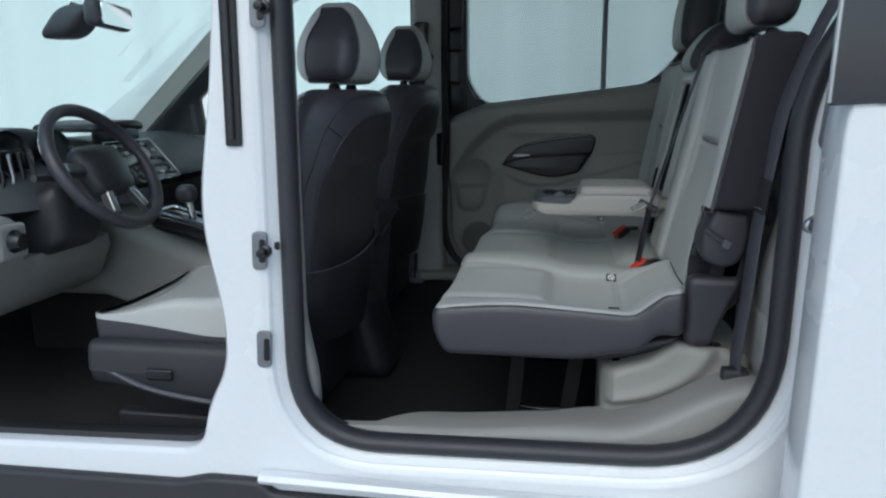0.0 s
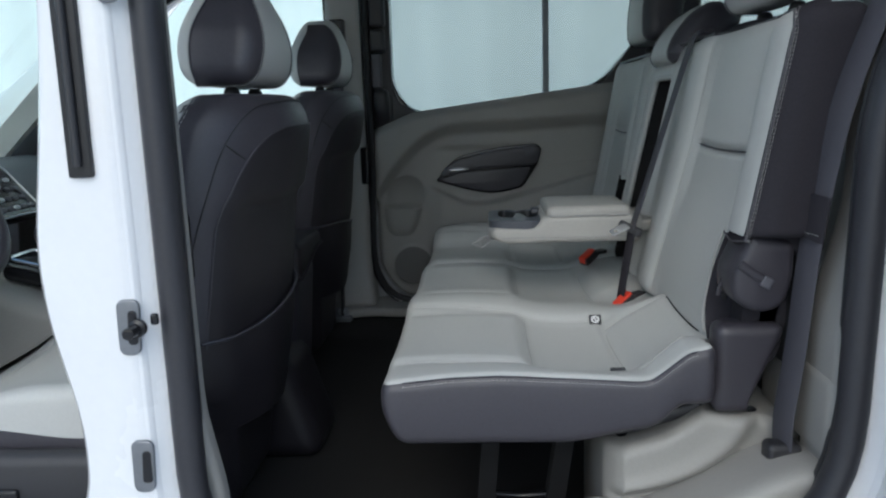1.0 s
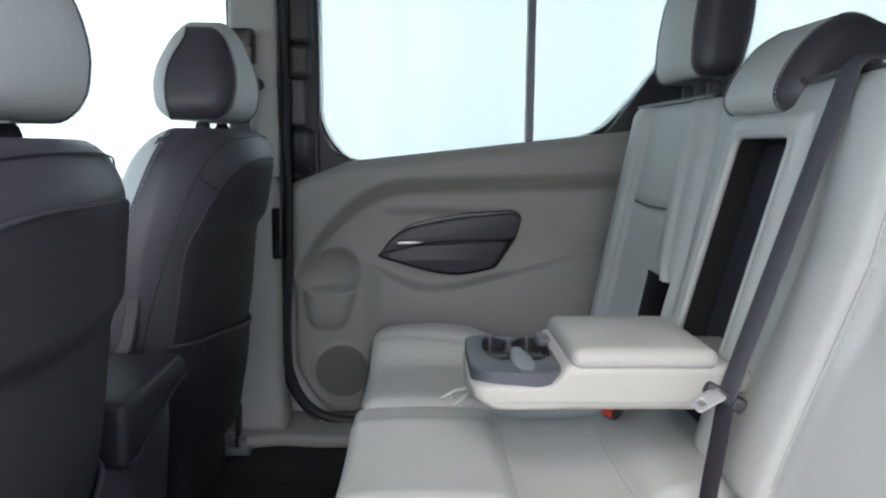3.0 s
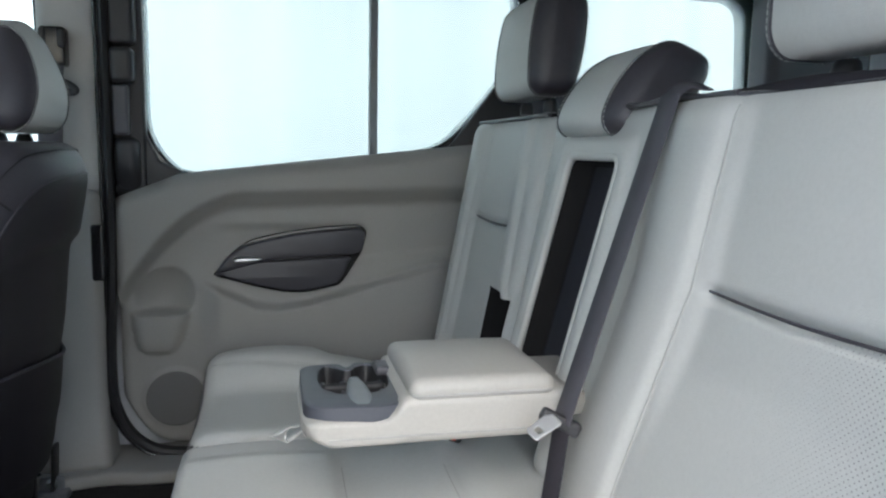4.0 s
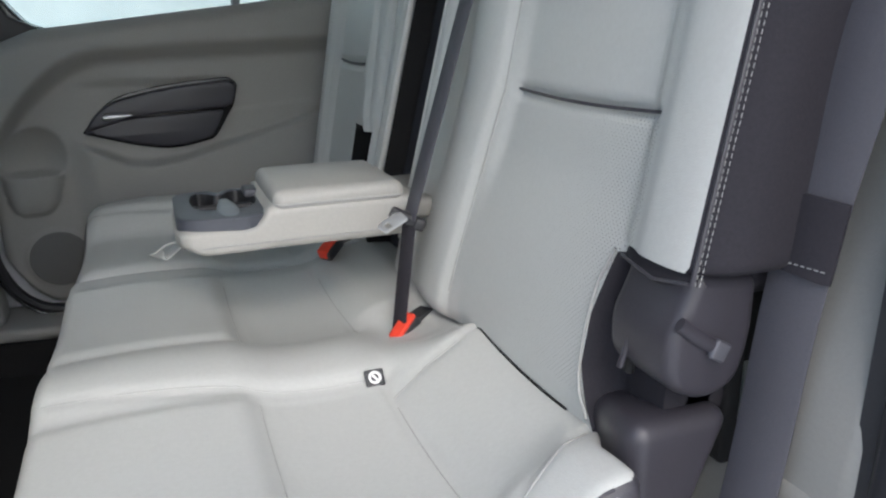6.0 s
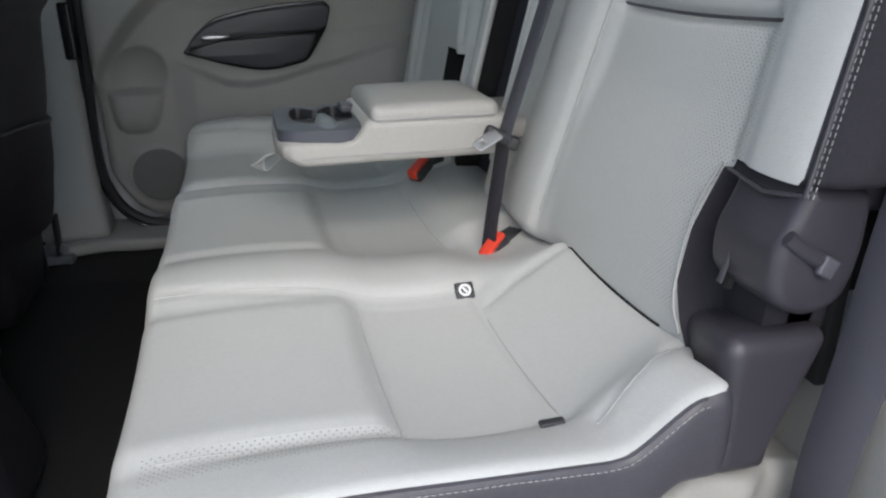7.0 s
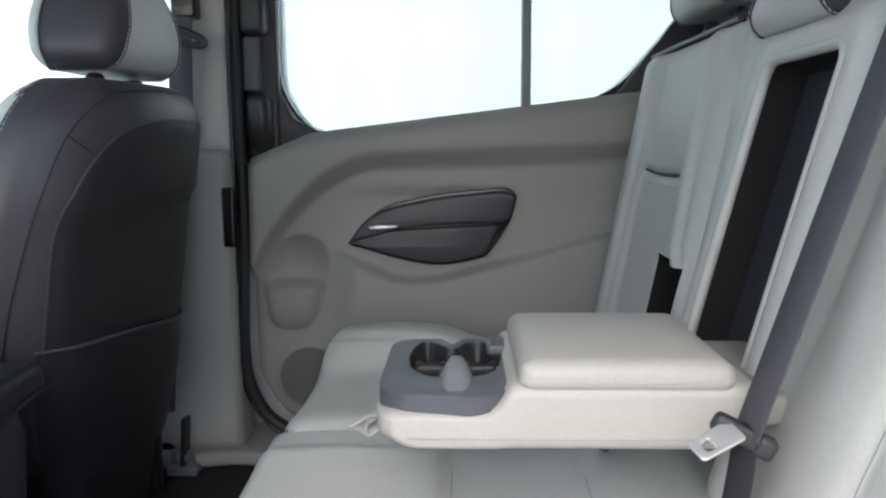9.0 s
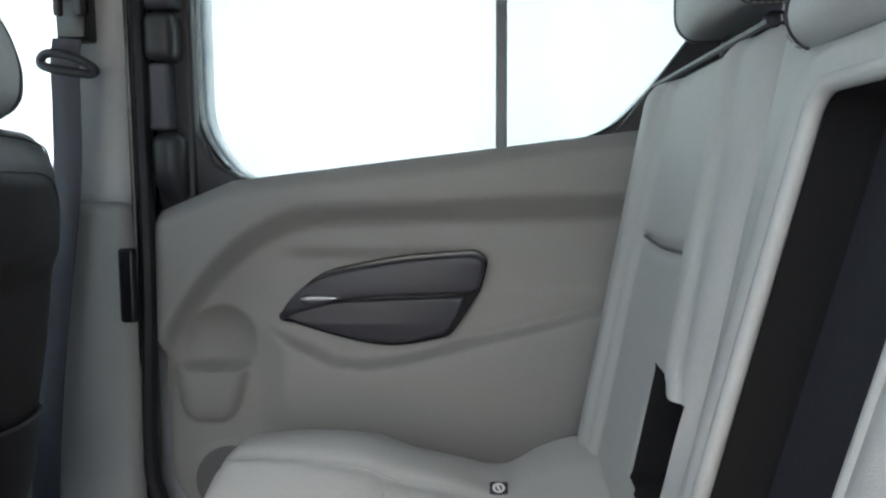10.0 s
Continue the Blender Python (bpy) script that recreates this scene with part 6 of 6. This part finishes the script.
part("tunnel", conside, beige_plastic, dash, "beige side of the centre tunnel")
part("tunnel_carpet", rbox((-1.20, 1.662, FLOOR), (-0.50, 1.893, 0.80), 0.02, 0.1), carpet, dash, "black carpet on the centre tunnel")
part("switch_bezel", rbox((-0.840, 1.155, 1.005), (-0.818, 1.240, 1.082), 0.011, 0.02), beige_plastic, dash)
part("light_switch", lathe([(0, 0.02), (0.018, 0.02), (0.024, 0.0), (0.03, -0.004)], pose(-0.817, 1.198, 1.045, 0, 90, 0), 20), gloss_black, dash)
part("binnacle", rbox((-1.12, 1.25, 1.20), (-0.93, 1.58, 1.277), 0.035, 0.03).bend(lambda v: np.c_[v[:, 0], v[:, 1], v[:, 2] - 0.05 * ((v[:, 1] - 1.415) / 0.16) ** 2]), dark_plastic, dash, "hooded instrument binnacle")
for gy in (1.34, 1.49):
    part("dial", lathe([(0.0, 0.004), (0.052, 0.004), (0.058, 0.012), (0.062, 0.0)], pose(-0.925, gy, 1.215, 0, 72, 0), 28), gloss_black, dash)
    part("dial_rim", lathe([(0.057, 0.008), (0.0585, 0.012), (0.060, 0.008)], pose(-0.925, gy, 1.215, 0, 72, 0), 28), satin, dash)
part("screen", rbox((-0.985, 1.725, 1.215), (-0.965, 1.935, 1.268), 0.006, 0.04), gloss_black, dash, "dark glossy display")
part("hood", rbox((-1.13, 1.71, 1.262), (-0.93, 1.95, 1.284), 0.010, 0.03).bend(lambda v: np.c_[v[:, 0] - 0.25 * (v[:, 1] - 1.83) ** 2 / 0.12, v[:, 1], v[:, 2] - 0.012 * ((v[:, 1] - 1.83) / 0.12) ** 2]), dark_plastic, dash)
# sloping panel of switches below the display
SP = pose(-0.888, 1.825, 1.168, 0, 46, 0)
part("center_panel", rbox((-0.078, -0.118, -0.03), (0.078, 0.118, 0.0), 0.012, 0.02).bend(lambda v: np.c_[v[:, 0], v[:, 1] * (1 - 1.3 * np.clip(v[:, 0], -0.02, 1)), v[:, 2]]).move(SP), gloss_black, dash)
panel_edge = [SP @ Vector((x, y * (1 - 1.3 * max(x, -0.02)), 0.001)) for x, y in rounded([(-0.076, -0.117), (0.076, -0.117), (0.076, 0.117), (-0.076, 0.117)], 0.014)]
part("silver_trim", sweep(panel_edge, circle(0.0018, 8), SP.to_3x3() @ Vector((0, 0, 1)), True), satin, dash, "satin silver trim strip")
for r in range(5):
    for c in range(7):
        if r in (1, 2) and 2 <= c <= 4:
            continue
        bx, by = -0.058 + 0.028 * r, (-0.081 + 0.027 * c) * (1 - 1.3 * max(-0.058 + 0.028 * r, -0.02))
        part("button", rbox((bx - 0.0055, by - 0.0085, -0.002), (bx + 0.0055, by + 0.0085, 0.005), 0.003, 0.02).move(SP), satin if (2 * r + 3 * c) % 5 < 1 else grey_plastic, dash)
part("knob", lathe([(0, 0.020), (0.020, 0.019), (0.024, 0.004), (0.028, 0.0)], SP @ Matrix.Translation((-0.016, 0, 0)), 24), satin, dash)
for s in (-1, 1):
    part("vent", rbox((-0.005, s * 0.098 - 0.016, 0.0), (0.062, s * 0.098 + 0.002, 0.004), 0.003, 0.03).move(SP), dark_plastic, dash)
# driver's air vent with upright silver-edged louvres
part("side_vent", rbox((-0.985, 1.265, 1.115), (-0.905, 1.375, 1.232), 0.016, 0.03), gloss_black, dash)
for k in range(4):
    part("louvre", sweep([(-0.903 + 0.004 * k, 1.278 + 0.027 * k, 1.222), (-0.900 + 0.004 * k, 1.284 + 0.027 * k, 1.17), (-0.903 + 0.004 * k, 1.280 + 0.027 * k, 1.126)], [(-0.008, -0.0025), (0.008, -0.0025), (0.008, 0.0025), (-0.008, 0.0025)], (1, 0.5, 0)), satin if k == 1 else dark_plastic, dash)

shift = thing("gear_lever", (-0.70, CY, 0.98), "black gear lever with chrome gate trim", "gear lever")
part("gate", rbox((-0.82, CY - 0.06, 0.985), (-0.60, CY + 0.06, 1.03), 0.012, 0.03).bend(lambda v: np.c_[v[:, 0], v[:, 1], v[:, 2] - 0.25 * (v[:, 0] + 0.82)]), gloss_black, shift)
part("gate_trim", sweep([(x, y, 1.034 - 0.25 * (x + 0.82)) for x, y in rounded([(-0.81, CY - 0.05), (-0.61, CY - 0.05), (-0.61, CY + 0.05), (-0.81, CY + 0.05)], 0.02)], circle(0.005, 8), (0, 0, 1), True), chrome, shift)
part("stem", tube([(-0.72, CY, 1.0), (-0.725, CY, 1.03), (-0.735, CY, 1.07)], 0.011), chrome, shift)
part("grip", rbox((-0.765, CY - 0.024, 1.050), (-0.705, CY + 0.024, 1.102), 0.022, 0.01), dark_leather, shift)

wheel = thing("steering_wheel", (-0.75, 1.415, 1.2), "black leather steering wheel with silver spokes", "steering wheel")
WM = pose(-0.740, 1.420, 1.186, 0, 58, 0)
part("rim", sweep([WM @ Vector((0.155 * math.cos(a), 0.160 * math.sin(a), 0.0)) for a in np.linspace(0, 2 * math.pi, 48, endpoint=False)], circle(0.0145, 10, 0.0165), WM.to_3x3() @ Vector((0, 0, 1)), True), dark_leather, wheel)
hub = rbox((-0.062, -0.080, -0.035), (0.070, 0.080, 0.012), 0.034, 0.01)
hub.bend(lambda v: np.c_[v[:, 0] + 1.2 * v[:, 1] ** 2 * (v[:, 0] < 0), v[:, 1] * (1 - 2.2 * np.clip(v[:, 0], 0, 1)), v[:, 2] + 0.016 * np.clip(1 - (v[:, 0] / 0.06) ** 2 - (v[:, 1] / 0.075) ** 2, 0, 1) * (v[:, 2] > 0)])
part("hub", hub.move(WM), dark_plastic, wheel)
for a, b in (((0.0, 0.065, -0.005), (-0.012, 0.150, -0.002)), ((0.0, -0.065, -0.005), (-0.012, -0.150, -0.002)), ((0.05, 0.040, -0.006), (0.136, 0.066, -0.002)), ((0.05, -0.040, -0.006), (0.136, -0.066, -0.002))):
    spoke = part("spoke", sweep([WM @ Vector(a), WM @ ((Vector(a) + Vector(b)) / 2 + Vector((0, 0, -0.004))), WM @ Vector(b)], [(-0.017, -0.006), (0.017, -0.006), (0.013, 0.006), (-0.013, 0.006)], WM.to_3x3() @ Vector((0, 0, 1))), dark_plastic, wheel)
    c = (Vector(a) + Vector(b)) / 2
    part("spoke_trim", rbox((-0.034, -0.011, 0.0), (0.026, 0.011, 0.008), 0.004, 0.02).move(WM @ Matrix.Translation(c) @ pose(0, 0, 0, 0, 0, math.degrees(math.atan2(b[1] - a[1], b[0] - a[0])))), satin, spoke, "silver spoke trim")
part("column", sweep([WM @ Vector((0, 0, -0.02)), WM @ Vector((0, 0, -0.22))], [(-0.05, -0.045), (0.05, -0.045), (0.05, 0.045), (-0.05, 0.045)], (0, 1, 0)), dark_plastic, wheel)
for s in (-1, 1):
    part("stalk_switch", tube([WM @ Vector((-0.01, s * 0.04, -0.07)), WM @ Vector((-0.02, s * 0.13, -0.06)), WM @ Vector((-0.02, s * 0.17, -0.055))], 0.008, 8), dark_plastic, wheel)

mir = thing("rear_view_mirror", (-0.93, CY, 1.56), "interior rear-view mirror in a grey plastic shell", "mirror")
MM = pose(-0.895, CY - 0.03, 1.565, 0, 0, 12)
part("shell", rbox((-0.035, -0.115, -0.034), (0.012, 0.115, 0.034), 0.018, 0.015).move(MM), grey_plastic, mir)
part("pane", plate([rounded([(-0.106, -0.028), (0.106, -0.028), (0.104, 0.028), (-0.104, 0.028)], 0.012)], 0.003, MM @ pose(0.0125, 0, 0, 90, 0, 90)), mirror, mir, "mirror glass")
part("stem", tube([MM @ Vector((-0.03, 0, 0.0)), (-1.0, CY, 1.585), (-1.04, CY, 1.60)], 0.012), dark_plastic, mir)
part("sensor_cover", rbox((-1.10, CY - 0.05, 1.51), (-0.985, CY + 0.05, 1.60), 0.03, 0.02).bend(lambda v: np.c_[v[:, 0] + 0.9 * (v[:, 2] - 1.55), v[:, 1], v[:, 2]]), grey_plastic, mir)
